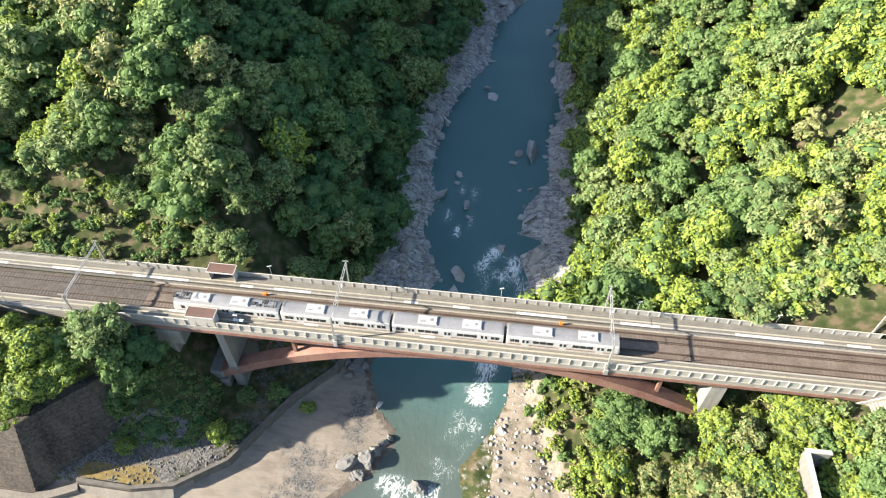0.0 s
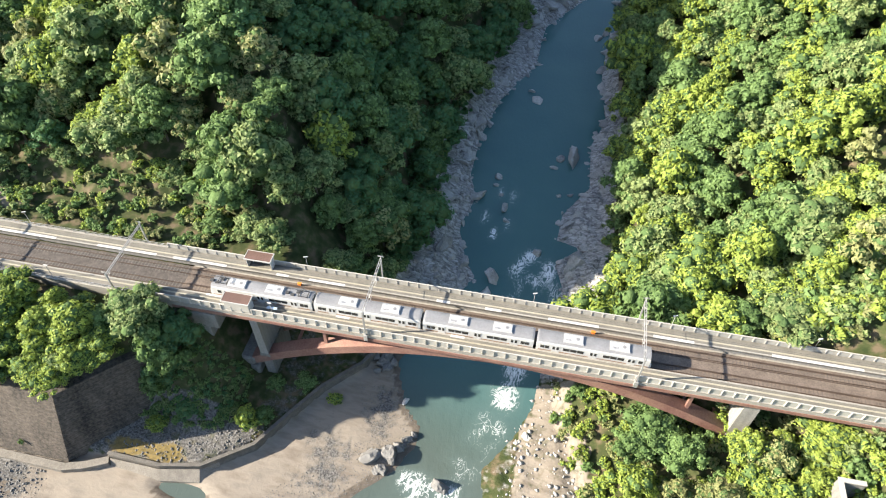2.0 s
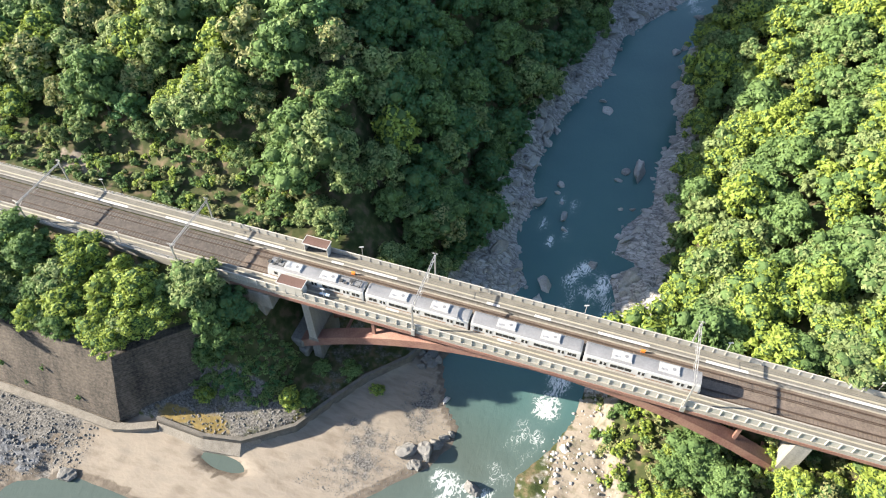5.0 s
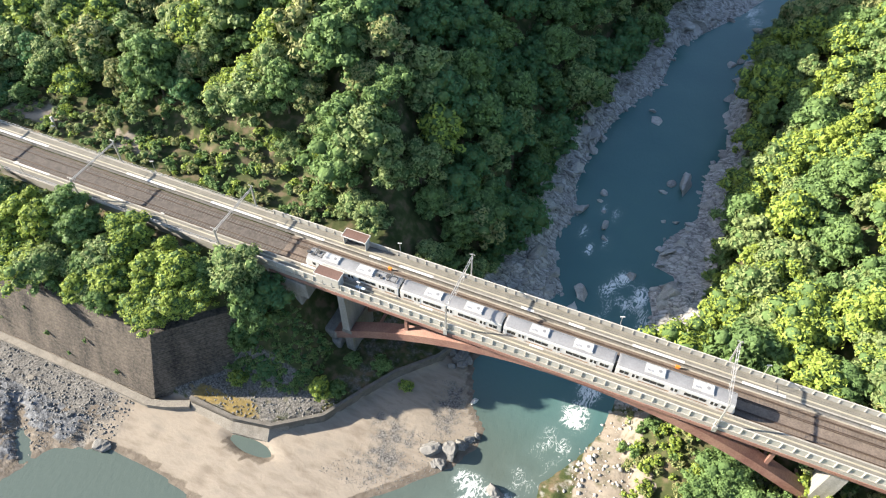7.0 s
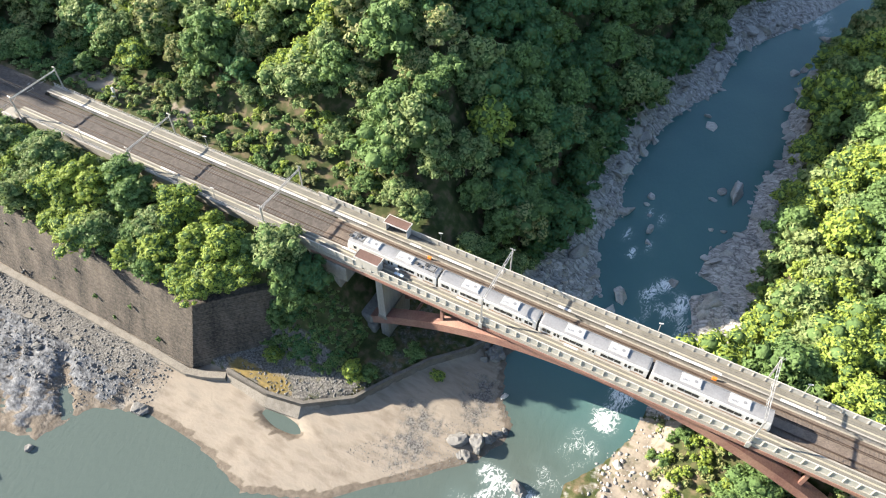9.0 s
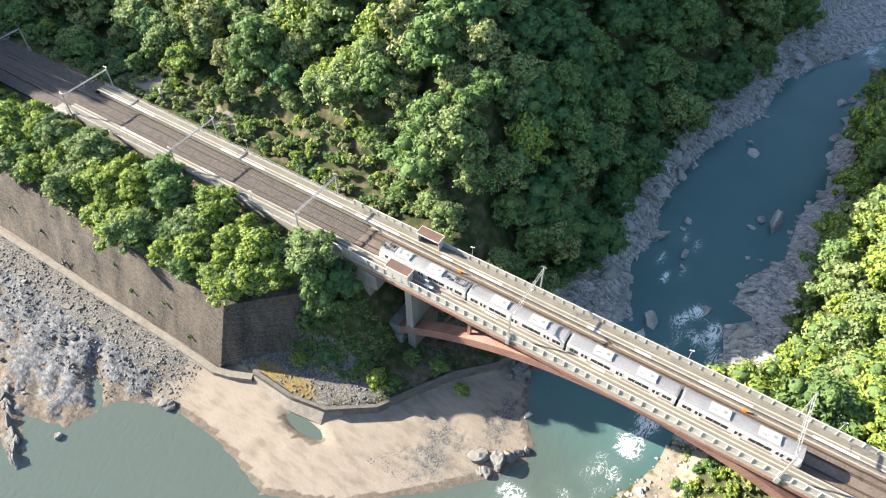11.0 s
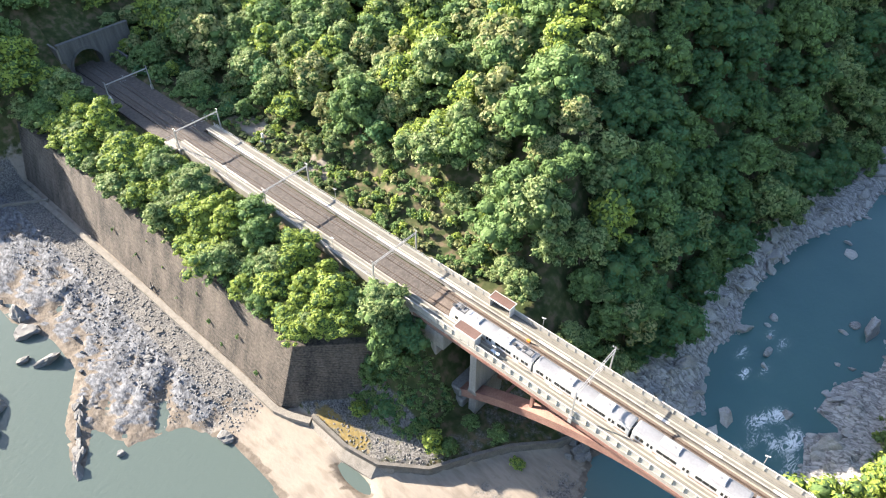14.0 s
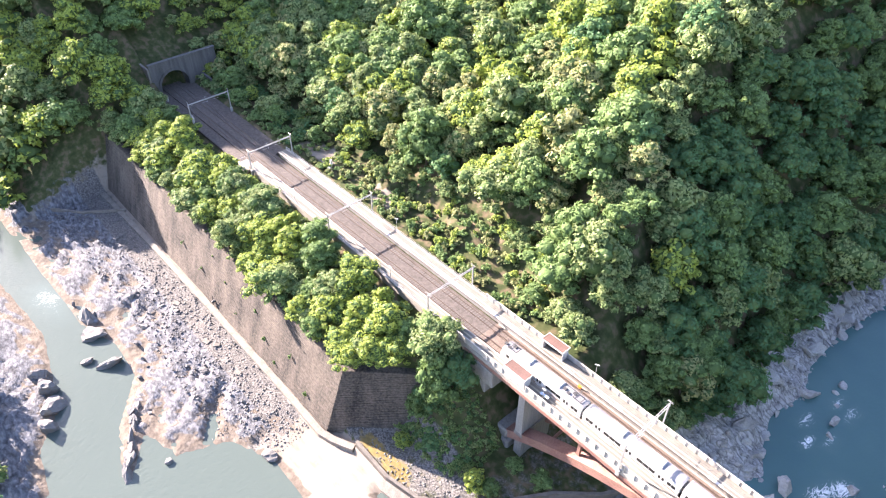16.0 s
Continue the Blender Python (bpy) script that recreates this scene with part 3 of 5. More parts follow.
def crown_arrays(rng, radius, height, lobes, leaves, size, coarse=False):
    """Leaf sprays on many small rounded lobes that make up one uneven dome. Returns inner lobes and leaf triangles as (verts, faces)."""
    cv, cf, lv = [], [], []
    core_v, core_f = (OCT_V * 1.12, OCT_F) if coarse else (ICO_V, ICO_F)
    centres = [(np.array([0, 0, height * 0.5]), radius * 0.62)]
    for k in range(lobes):
        a = k * 2.399 + rng.uniform(-0.4, 0.4)
        h = (k + 0.5) / lobes
        rr = radius * math.sqrt(h) * rng.uniform(0.5, 1.25) * 0.86
        zz = height * (0.9 - 0.5 * h ** 1.5) + rng.uniform(-0.17, 0.14) * height
        r = radius * rng.uniform(0.13, 0.34)
        centres.append((np.array([rr * math.cos(a), rr * math.sin(a), zz]), r))
    for i, (c, r) in enumerate(centres):
        squash = np.array([rng.uniform(0.8, 1.25), rng.uniform(0.8, 1.25), rng.uniform(0.6, 0.9)])
        v = core_v * (r * 0.86 * rng.uniform(0.86, 1.1, (len(core_v), 1))) * squash + c
        cf.append(core_f + i * len(core_v))
        cv.append(v)
        n = rng.normal(size=(leaves, 3))
        n[:, 2] = np.abs(n[:, 2]) * 1.1 - 0.3
        n /= np.linalg.norm(n, axis=1)[:, None]
        at = c + n * squash * r * rng.uniform(0.84, 1.18, (leaves, 1))
        face = n + rng.normal(size=(leaves, 3)) * 0.36 + np.array([0, 0, 0.2])
        face /= np.linalg.norm(face, axis=1)[:, None]
        side = np.cross(face, rng.normal(size=(leaves, 3)))
        side /= np.linalg.norm(side, axis=1)[:, None] + 1e-9
        long = np.cross(face, side)
        s = size * rng.uniform(0.6, 1.35, (leaves, 1))
        lv.append(np.stack([at - long * s * 0.5 + side * s * 0.42, at + long * s * 0.62 + face * s * 0.1, at - long * s * 0.4 - side * s * 0.42 - face * s * 0.08], 1).reshape(-1, 3))
    lv = np.concatenate(lv)
    lf = np.arange(len(lv)).reshape(-1, 3)
    return np.concatenate(cv), np.concatenate(cf), lv, lf


def raw_mesh(name, verts, tris, materials, tri_mat=0):
    """A mesh of triangles; tri_mat is one material index or one for each."""
    me = bpy.data.meshes.new(name)
    me.vertices.add(len(verts))
    me.vertices.foreach_set("co", np.asarray(verts, np.float32).ravel())
    n = len(tris)
    me.loops.add(n * 3)
    me.loops.foreach_set("vertex_index", np.asarray(tris).ravel().astype(np.int32))
    me.polygons.add(n)
    me.polygons.foreach_set("loop_start", (np.arange(n) * 3).astype(np.int32))
    me.polygons.foreach_set("material_index", np.broadcast_to(tri_mat, (n,)).astype(np.int32))
    me.update(calc_edges=True)
    for m in materials:
        me.materials.append(m)
    return me


def trunk_bm(rng, height, radius):
    bm = bmesh.new()
    lean = Vector((rng.uniform(-0.3, 0.3), rng.uniform(-0.3, 0.3), 0))
    knots = [Vector((0, 0, -0.8)), lean * 0.4 + Vector((0, 0, height * 0.3)), lean + Vector((0, 0, height * 0.62))]
    rod(bm, knots[0], knots[1], 0.24, 0.18, 7)
    rod(bm, knots[1], knots[2], 0.18, 0.09, 6)
    for k in range(5):
        a = k * 1.257 + rng.uniform(-0.3, 0.3)
        start = knots[1].lerp(knots[2], rng.uniform(0.0, 0.9))
        rod(bm, start, start + Vector((math.cos(a) * radius * 0.6, math.sin(a) * radius * 0.6, height * rng.uniform(0.12, 0.28))), 0.08, 0.03, 4)
    return bm


rng = np.random.default_rng(7)
SHAPES = []
for radius, height in ((4.6, 8.6), (5.1, 9.4), (4.2, 9.6), (5.5, 9.0)):
    SHAPES.append((radius, height, crown_arrays(rng, radius, height, 44, 50, 0.50)))
LOW = []
for radius, height in ((4.6, 9.0), (5.2, 10.0), (4.3, 9.8), (5.6, 9.4), (4.9, 8.6)):
    LOW.append((radius, height, crown_arrays(rng, radius, height, 44, 42, 0.58)))
FAR = [(5.0, 9.6, crown_arrays(rng, 5.0, 9.6, 12, 9, 1.4, True)), (5.6, 9.8, crown_arrays(rng, 5.6, 9.8, 12, 9, 1.4, True))]
CONIFER = (2.3, 11.0, crown_arrays(rng, 2.3, 11.0, 22, 54, 0.5))

CROWNS, TRUNKS = {}, {}


def crown_mesh(shape, leaf):
    if (shape, leaf) not in CROWNS:
        cv, cf, lv, lf = SHAPES[shape][2]
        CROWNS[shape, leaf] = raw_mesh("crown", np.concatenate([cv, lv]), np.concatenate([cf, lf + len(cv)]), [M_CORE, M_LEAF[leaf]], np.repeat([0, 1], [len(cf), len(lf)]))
    return CROWNS[shape, leaf]


def trunk_mesh(shape):
    if shape not in TRUNKS:
        TRUNKS[shape] = bm_mesh("trunk", trunk_bm(rng, SHAPES[shape][1], SHAPES[shape][0]), M_BARK)
    return TRUNKS[shape]


LEAF_WORDS = ["dark green broadleaf tree", "green broadleaf tree", "bright yellow-green broadleaf tree", "olive-green tree with yellowish crown", "grey-green broadleaf tree"]


def tree(x, y, z, size, flat, shape, leaf, turn, where):
    ob = thing("tree", Matrix.LocRotScale((x, y, z), Euler((0, 0, turn)), (size, size, size * flat)), LEAF_WORDS[leaf] + " " + where, "tree", "trees of the valley")
    part("trunk", trunk_mesh(shape), None, ob)
    part("crown", crown_mesh(shape, leaf), None, ob)
    return ob


def open_to_view(x, y):
    """Plan of the slopes that face the gorge; the woods behind them are coarser."""
    if x < -8:
        return y > -40 and y < np.interp(x, [-262, -200, -160, -120, -80, -40, 0], [42, 86, 114, 145, 140, 178, 205])
    return x < 74 + 0.12 * (y - 25) and y > -34 and y < 205


def stand(name, label, spots):
    """One object for a wood: spots are x, y, z, size, flat, shape, leaf, turn."""
    vs, fs, qm = [], [], []
    n = 0
    for x, y, z, size, flat, shape, leaf, turn in spots:
        cv, cf, lv, lf = FAR[int(turn * 9) % 2][2] if not open_to_view(x, y) else CONIFER[2] if shape < 0 else LOW[int(turn * 9) % len(LOW)][2]
        v = np.concatenate([cv, lv]) * np.array([size, size, size * flat])
        c, s = math.cos(turn), math.sin(turn)
        v = np.stack([v[:, 0] * c - v[:, 1] * s + x, v[:, 0] * s + v[:, 1] * c + y, v[:, 2] + z], 1)
        vs.append(v)
        fs += [cf + n, lf + len(cv) + n]
        qm += [np.zeros(len(cf)), np.full(len(lf), 1 + leaf)]
        n += len(v)
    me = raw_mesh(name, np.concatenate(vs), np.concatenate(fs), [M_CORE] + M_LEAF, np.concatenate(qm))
    return tagged(new(name, me), label, "woods", kind="stuff")


# where trees stand: a jittered grid over the slopes
rng = np.random.default_rng(21)
px, py = np.meshgrid(np.arange(-300, 130, 6.3), np.arange(-100, 230, 6.3))
px = (px + rng.uniform(-2.9, 2.9, px.shape)).ravel()
py = (py + rng.uniform(-2.9, 2.9, py.shape)).ravel()
ex, ey = np.meshgrid(np.arange(-203, -68, 5.6), np.arange(-24.5, -9, 5.0))
px = np.concatenate([px, (ex + rng.uniform(-1.6, 1.6, ex.shape)).ravel()])
py = np.concatenate([py, (ey + rng.uniform(-1.6, 1.6, ey.shape)).ravel()])
pz, pd, prock, pwest, pterr, pon, psl, psr = land(px, py)
kind_noise = fbm(px / 22, py / 22, 3, 5)
near_list, left_far, right_far = [], [], []
for x, y, z, d, terr, on, sl, sr, kn in zip(px, py, pz, pd, pterr, pon, psl, psr, kind_noise):
    u = rng.uniform(0, 1, 6)
    if d < 2.0 or z > 100 or terr or math.hypot(x, y + 69) > 310 or x > 72 + 0.34 * (y + 23) or y > 215:
        continue
    left = x < -8
    size, flat = 0.78 + 0.62 * u[0] ** 1.4, 0.85 + 0.35 * u[1]
    if left:
        if y > 6.5:
            if sl < 0.0 or y < 9.5:
                continue
            if x < -64 and y < 19 and x > -160 and (y < 12.5 or u[2] < 0.55):
                continue
            if x < -64 and y < 24:
                size *= 0.62
            if x > -64 and y < 16:
                size *= 0.8
                flat *= 0.8
        elif on and x > -206:
            if y > -9.8 or y < -25.6:
                continue
            size *= 0.74
            flat *= 0.85
        elif x < -206:
            if abs(y) < 9 and z < 9.5:
                continue
        elif y > -82:
            continue
        else:
            size *= 0.6
        if x < -204 and abs(y) < 9 and z < 9.5:
            continue
        # shade put into leaf colour: darker kinds on the flank, paler ones farther west
        shade_tint = 0.5 * float(smooth(-78, -52, x)) - 0.16
        r = u[3] + 0.5 * kn - shade_tint
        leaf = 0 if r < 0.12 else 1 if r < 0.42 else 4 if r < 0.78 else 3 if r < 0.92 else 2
        if on:
            leaf = 2 if u[3] < 0.6 else 4 if u[3] < 0.8 else 1
    else:
        if sr < 0.3 or -5.0 < y < 7.6 or (x > 57 and -13 < y < 9.6) or (49 < x < 62 and -13 < y < 0 and u[2] < 0.6) or (52 < x < 57 and -34 < y < -12):
            continue
        top = 9 * size * flat
        if y < 0 and x < 62:
            flat *= min(1.0, max(0.45, ((-4.5 if y < -9 else -7) - z) / top))
            size *= 0.8
        if 0 < y < 16:
            flat *= min(1.0, max(0.4, (2.0 - z) / top))
        r = u[3] + 0.7 * kn
        r -= 0.25 * float(smooth(30, 90, y))
        leaf = 1 if r < 0.03 else 4 if r < 0.24 else 2 if r < 0.84 else 3
        if math.hypot(x - 67, y - 50) < 5:
            continue
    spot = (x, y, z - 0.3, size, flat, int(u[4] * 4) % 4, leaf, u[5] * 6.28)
    if -150 < x < 75 and -30 < y < 34:
        near_list.append(spot)
    elif left:
        left_far.append(spot)
    else:
        if u[4] > 0.93:
            spot = spot[:5] + (-1,) + spot[6:]
        right_far.append(spot)
near_list.sort(key=lambda s: abs(s[1]) + 0.2 * abs(s[0] + 30))
for s in near_list[300:]:
    (left_far if s[0] < -8 else right_far).append(s)
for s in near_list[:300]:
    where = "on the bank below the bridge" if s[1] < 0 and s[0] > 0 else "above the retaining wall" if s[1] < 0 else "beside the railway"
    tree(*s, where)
stand("woods", "dense mixed broadleaf forest on the spur and hills, leaf colours darkened on the shaded flank", left_far)
stand("woods", "sunlit bright green forest on the steep valley side", right_far)
# single trees and bushes on the terrace and at the wall's end
for x, y, size, flat, shape, leaf in ((-65.0, -13.0, 0.95, 1.5, 1, 1), (-67.5, -15.5, 0.62, 1.25, 0, 1), (-62.5, -9.5, 0.8, 1.1, 3, 0), (-66.8, -20.6, 0.45, 0.8, 0, 2), (-49.5, -16.5, 0.62, 0.95, 2, 2), (-47.2, -15.0, 0.5, 0.8, 0, 1), (-41.4, -5.6, 0.42, 0.5, 3, 1), (-35.2, -7.0, 0.34, 0.4, 0, 2), (-47.5, -7, 0.4, 0.45, 1, 1), (-66, -13, 0.7, 0.8, 3, 0), (-61.5, -17, 0.5, 0.4, 0, 0)):
    tree(x, y, land_z(x, y) - 0.2, size, flat, shape, leaf, x, "under the bridge end")


def shrubs(name, label, count, seed, region, smin, smax, leaves_of):
    """Low bushes and saplings that cover the ground, as one object."""
    r = np.random.default_rng(seed)
    x0, x1, y0, y1, test = region
    x, y = r.uniform(x0, x1, count * 3), r.uniform(y0, y1, count * 3)
    z, d, rocky, west, terr, on, sl, sr = land(x, y)
    keep = np.nonzero(test(x, y, z, d, terr, on, sl, sr))[0][:count]
    vs, fs, qm, n = [], [], [], 0
    for i in keep:
        s = r.uniform(smin, smax)
        cv, cf, lv, lf = BUSH[r.integers(len(BUSH))]
        v = np.concatenate([cv, lv]) * s
        a = r.uniform(0, 6.28)
        c, q = math.cos(a), math.sin(a)
        vs.append(np.stack([v[:, 0] * c - v[:, 1] * q + x[i], v[:, 0] * q + v[:, 1] * c + y[i], v[:, 2] + z[i] - 0.2 * s], 1))
        fs += [cf + n, lf + len(cv) + n]
        qm += [np.zeros(len(cf)), np.full(len(lf), 1 + leaves_of[r.integers(len(leaves_of))])]
        n += len(v)
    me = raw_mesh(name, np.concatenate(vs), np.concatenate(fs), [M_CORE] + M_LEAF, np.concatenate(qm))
    return tagged(new(name, me), label, "bushes", kind="stuff")


BUSH = [crown_arrays(np.random.default_rng(90 + k), 1.6, 2.0, 7, 20, 0.42, True) for k in range(3)]
shrubs("undergrowth", "green undergrowth on the bank above the wall", 420, 2, (-203, -66, -26, -7.5, lambda x, y, z, d, t, o, sl, sr: o & (y < -7)), 0.7, 1.3, (1, 2, 1, 4))
shrubs("undergrowth", "bushes and saplings on the dry strip beside the line", 430, 4, (-160, -58, 8, 24, lambda x, y, z, d, t, o, sl, sr: (sl > 2) & (y > 8)), 0.4, 1.1, (1, 1, 3, 4, 2))
shrubs("undergrowth", "bright bushes on the bank under the bridge", 620, 6, (8, 76, -26, 18, lambda x, y, z, d, t, o, sl, sr: (sr > -1) & ((z < -3.5) | (y > 9) | (y < -10))), 0.6, 1.2, (1, 2, 2, 3))
shrubs("undergrowth", "low green growth on the slope under the bridge end", 420, 10, (-75, -50, -20, -4, lambda x, y, z, d, t, o, sl, sr: t & (z > -21.8) & (y < -7)), 0.25, 0.62, (0, 1, 1, 4))
shrubs("undergrowth", "leafy bushes at the wood's edge above the rock bank", 90, 22, (8, 32, 12, 60, lambda x, y, z, d, t, o, sl, sr: (sr > -0.5) & (sr < 5) & (d > 2)), 0.9, 1.7, (1, 4, 2))
shrubs("undergrowth", "dark bushes at the spur's foot above the rock bank", 150, 23, (-34, -8, 26, 150, lambda x, y, z, d, t, o, sl, sr: (sl > -0.3) & (sl < 4) & (d > 2)), 0.8, 1.5, (0, 1, 0))
shrubs("undergrowth", "bushes and young trees beside the station's end", 150, 14, (46, 96, 7.2, 24, lambda x, y, z, d, t, o, sl, sr: (sr > 0) & ((y > 9.6) | (x < 57))), 1.0, 1.9, (1, 2, 2, 3))
shrubs("undergrowth", "bushes and young trees below the station stair", 150, 15, (44, 74, -26, -6.5, lambda x, y, z, d, t, o, sl, sr: (x < 60) | (y < -10.5)), 0.9, 1.7, (1, 2, 2, 4))
shrubs("undergrowth", "dark bushes beside the line near the tunnel", 130, 16, (-206, -150, 7.5, 20, lambda x, y, z, d, t, o, sl, sr: (y > 7.5)), 0.7, 1.5, (0, 1, 1, 4))
shrubs("undergrowth", "young trees behind the platform's end wall", 190, 18, (48, 82, 9.6, 24, lambda x, y, z, d, t, o, sl, sr: sr > 0), 1.2, 2.3, (1, 2, 4))


# ---- the bridge ----
DECK_A, DECK_B = -64.0, 72.0
bridge = thing("railway_bridge", pose(0, 0, 0), "steel arch railway bridge with red-brown ribs and pale deck", "bridge")
part("deck_slab", boxes((DECK_A, DECK_B, -6.05, 6.05, -0.95, -0.45)), M_CONC, bridge, "stained concrete deck slab")
for y in (-5.2, 5.2):
    part("edge_girder", boxes((DECK_A, DECK_B, y - 0.12, y + 0.12, -2.0, -0.95), (DECK_A, DECK_B, y - 0.35, y + 0.35, -2.06, -2.0)), M_STEEL, bridge)
for y in (-6.09, 6.09):
    part("fascia", boxes((DECK_A, DECK_B, y - 0.06, y + 0.06, -1.05, -0.28)), M_STEEL, bridge, "red-brown painted edge beam")
ARCH_A, ARCH_B, SPRING = -52.5, 46.5, -18.0


def arch_z(x):
    t = (x - (ARCH_A + ARCH_B) / 2) / ((ARCH_B - ARCH_A) / 2)
    return SPRING + (-2.4 - SPRING) * (1 - t * t)


def rib_bm(y, half=1.25, steps=44):
    bm = bmesh.new()
    rows = []
    for i in range(steps + 1):
        x = ARCH_A + (ARCH_B - ARCH_A) * i / steps
        z = arch_z(x)
        slope = (arch_z(x + 0.05) - arch_z(x - 0.05)) / 0.1
        n = Vector((-slope, 0, 1)).normalized()
        up, dn = Vector((x, 0, z)) + n * 1.05, Vector((x, 0, z)) - n * 1.05
        rows.append([bm.verts.new((up.x, y - half, up.z)), bm.verts.new((up.x, y + half, up.z)), bm.verts.new((dn.x, y + half, dn.z)), bm.verts.new((dn.x, y - half, dn.z))])
    for a, b in zip(rows, rows[1:]):
        for k in range(4):
            bm.faces.new((a[k], a[(k + 1) % 4], b[(k + 1) % 4], b[k]))
    bm.faces.new(rows[0])
    bm.faces.new(rows[-1][::-1])
    bmesh.ops.recalc_face_normals(bm, faces=bm.faces)
    return bm


for y in (-3.6, 3.6):
    part("arch_rib", rib_bm(y), M_STEEL, bridge, "red-brown steel box rib of the arch")
    for x in (-36, 31):
        part("spandrel_post", boxes((x - 0.3, x + 0.3, y - 0.3, y + 0.3, arch_z(x) + 0.8, -1.0)), M_STEEL, bridge)
for x in (-49, -43, -37, -31, -24, 18, 25, 31, 37, 43):
    part("cross_brace", boxes((x - 0.25, x + 0.25, -2.85, 2.85, arch_z(x) - 0.3, arch_z(x) + 0.3)), M_STEEL, bridge)


def pier_bm(x, w, z0, z1, top, base):
    bm = bmesh.new()
    ring = []
    for z, hx, hy in ((z0, w * 1.1, base), (z1 - 1.6, w, base), (z1 - 0.4, w, top), (z1, w, top)):
        ring.append([bm.verts.new((x + sx * hx, sy * hy, z)) for sx, sy in ((-1, -1), (1, -1), (1, 1), (-1, 1))])
    for a, b in zip(ring, ring[1:]):
        for k in range(4):
            bm.faces.new((a[k], a[(k + 1) % 4], b[(k + 1) % 4], b[k]))
    bm.faces.new(ring[-1])
    bm.faces.new(ring[0][::-1])
    return bm


for x, w, z0 in ((-49.3, 0.75, -14.4), (40.5, 1.3, -18.0)):
    part("pier", pier_bm(x, w, z0, -0.95, 5.6, 4.9), M_PIER, bridge, "pale concrete wall pier")
part("pier_footing", boxes((-50.4, -48.2, -5.0, 5.0, -15.4, -14.4), (-50.3, -48.3, -4.6, 4.6, -25, -15.4), bevel=0.1), M_PORTAL, bridge, "pale concrete pier footing")
part("skewback", boxes((-56, -51.3, -5.6, 5.6, -25, -19.4), (-55.2, -52.0, -5.2, 5.2, -19.4, -16.8), bevel=0.4), M_PORTAL, bridge, "stained concrete arch footing")
part("skewback", boxes((46, 51, -6, 6, -24, -15.5), bevel=0.15), M_PORTAL, bridge, "concrete arch footing among trees")
part("abutment", boxes((-68, -56.2, -5.9, 5.9, -6.2, -2.0), (-66, -58.5, -5.5, 5.5, -10, -6.2), bevel=0.08), M_PIER, bridge, "pale stained concrete abutment")
part("abutment", boxes((69, 72.0, -6.0, 6.0, -9, -1.0), bevel=0.08), M_PIER, bridge, "pale concrete abutment")

# ---- track ----
LINE_A, LINE_B = -216.0, 120.0
bm = boxes((LINE_A, DECK_A, -3.15, 3.15, -1.5, -0.22))
tagged(new("trackbed", bm_mesh("trackbed", bm, M_BALLAST)), "dark brown stone ballast bed of the double track", "ballast", kind="structure")
bm = boxes((DECK_A + 0.004, DECK_B, -3.15, 3.15, -0.45, -0.2))
tagged(new("bridge_floor", bm_mesh("bridge_floor", bm, M_BED)), "rust-stained brown track slab on the bridge", "track slab", kind="structure")
bm = boxes((DECK_B, LINE_B, -3.15, 3.15, -1.5, -0.22))
tagged(new("trackbed", bm_mesh("trackbed", bm, M_BALLAST)), "stone ballast bed beyond the bridge", "ballast", kind="structure")
bm = boxes((-206.5, -150.0, -6.4, -3.16, -2.2, -0.62), (-206.5, -150.0, 3.16, 6.6, -2.2, -0.5))
tagged(new("trackbed", bm_mesh("trackbed", bm, M_BALLAST)), "dark gravel shoulders beside the track near the tunnel", "gravel", kind="structure")
RAIL_PROFILE = ((-0.065, 0.065, -0.12, -0.1), (-0.012, 0.012, -0.1, -0.03), (-0.035, 0.035, -0.03, 0.02))
for ty in (-1.75, 1.75):
    for dy in (-0.55, 0.55):
        bm = bmesh.new()
        for a, b, c, d in RAIL_PROFILE:
            box(bm, LINE_A, LINE_B, ty + dy + a, ty + dy + b, c, d)
        tagged(new("rail", bm_mesh("rail", bm, M_RAIL)), "rusty steel running rail with a worn head", "rail", "rails of the double track")
    bm = bmesh.new()
    for dy in (-0.8, 0.8):
        box(bm, DECK_A + 1, DECK_B - 1, ty + dy - 0.05, ty + dy + 0.05, -0.2, -0.08)
    tagged(new("guard_rail", bm_mesh("guard_rail", bm, M_RAIL)), "brown steel guard rails on the bridge", "rail", "guard rails")
bm = bmesh.new()
bmesh.ops.create_cube(bm, size=1.0, matrix=Matrix.Diagonal((0.22, 2.0, 0.12, 1)))
SLEEPER = bm_mesh("sleeper", bm, M_SLEEPER)
PALE_SLEEPER = SLEEPER.copy()
PALE_SLEEPER.materials[0] = M_SLEEPER_PALE
rest, rest_pale = bmesh.new(), bmesh.new()
row = thing("sleeper_row", pose(0, 0, -0.243), "weathered brown sleepers under the rails", "sleepers")
for ty in (-1.75, 1.75):
    for i in range(int((100 - LINE_A) / 0.68)):
        x = LINE_A + 0.4 + i * 0.68
        if -108 < x < -8:
            s = part("sleeper", SLEEPER if x > -64.5 else PALE_SLEEPER, None, row)
            s.location = (x, ty, 0)
        else:
            bmesh.ops.create_cube(rest if x > -64.5 else rest_pale, size=1.0, matrix=Matrix.Translation((x, ty, 0)) @ Matrix.Diagonal((0.22, 2.0, 0.12, 1)))
tagged(part("sleeper_run", rest, M_SLEEPER, row), kind="stuff")
tagged(part("sleeper_run", rest_pale, M_SLEEPER_PALE, row), kind="stuff")

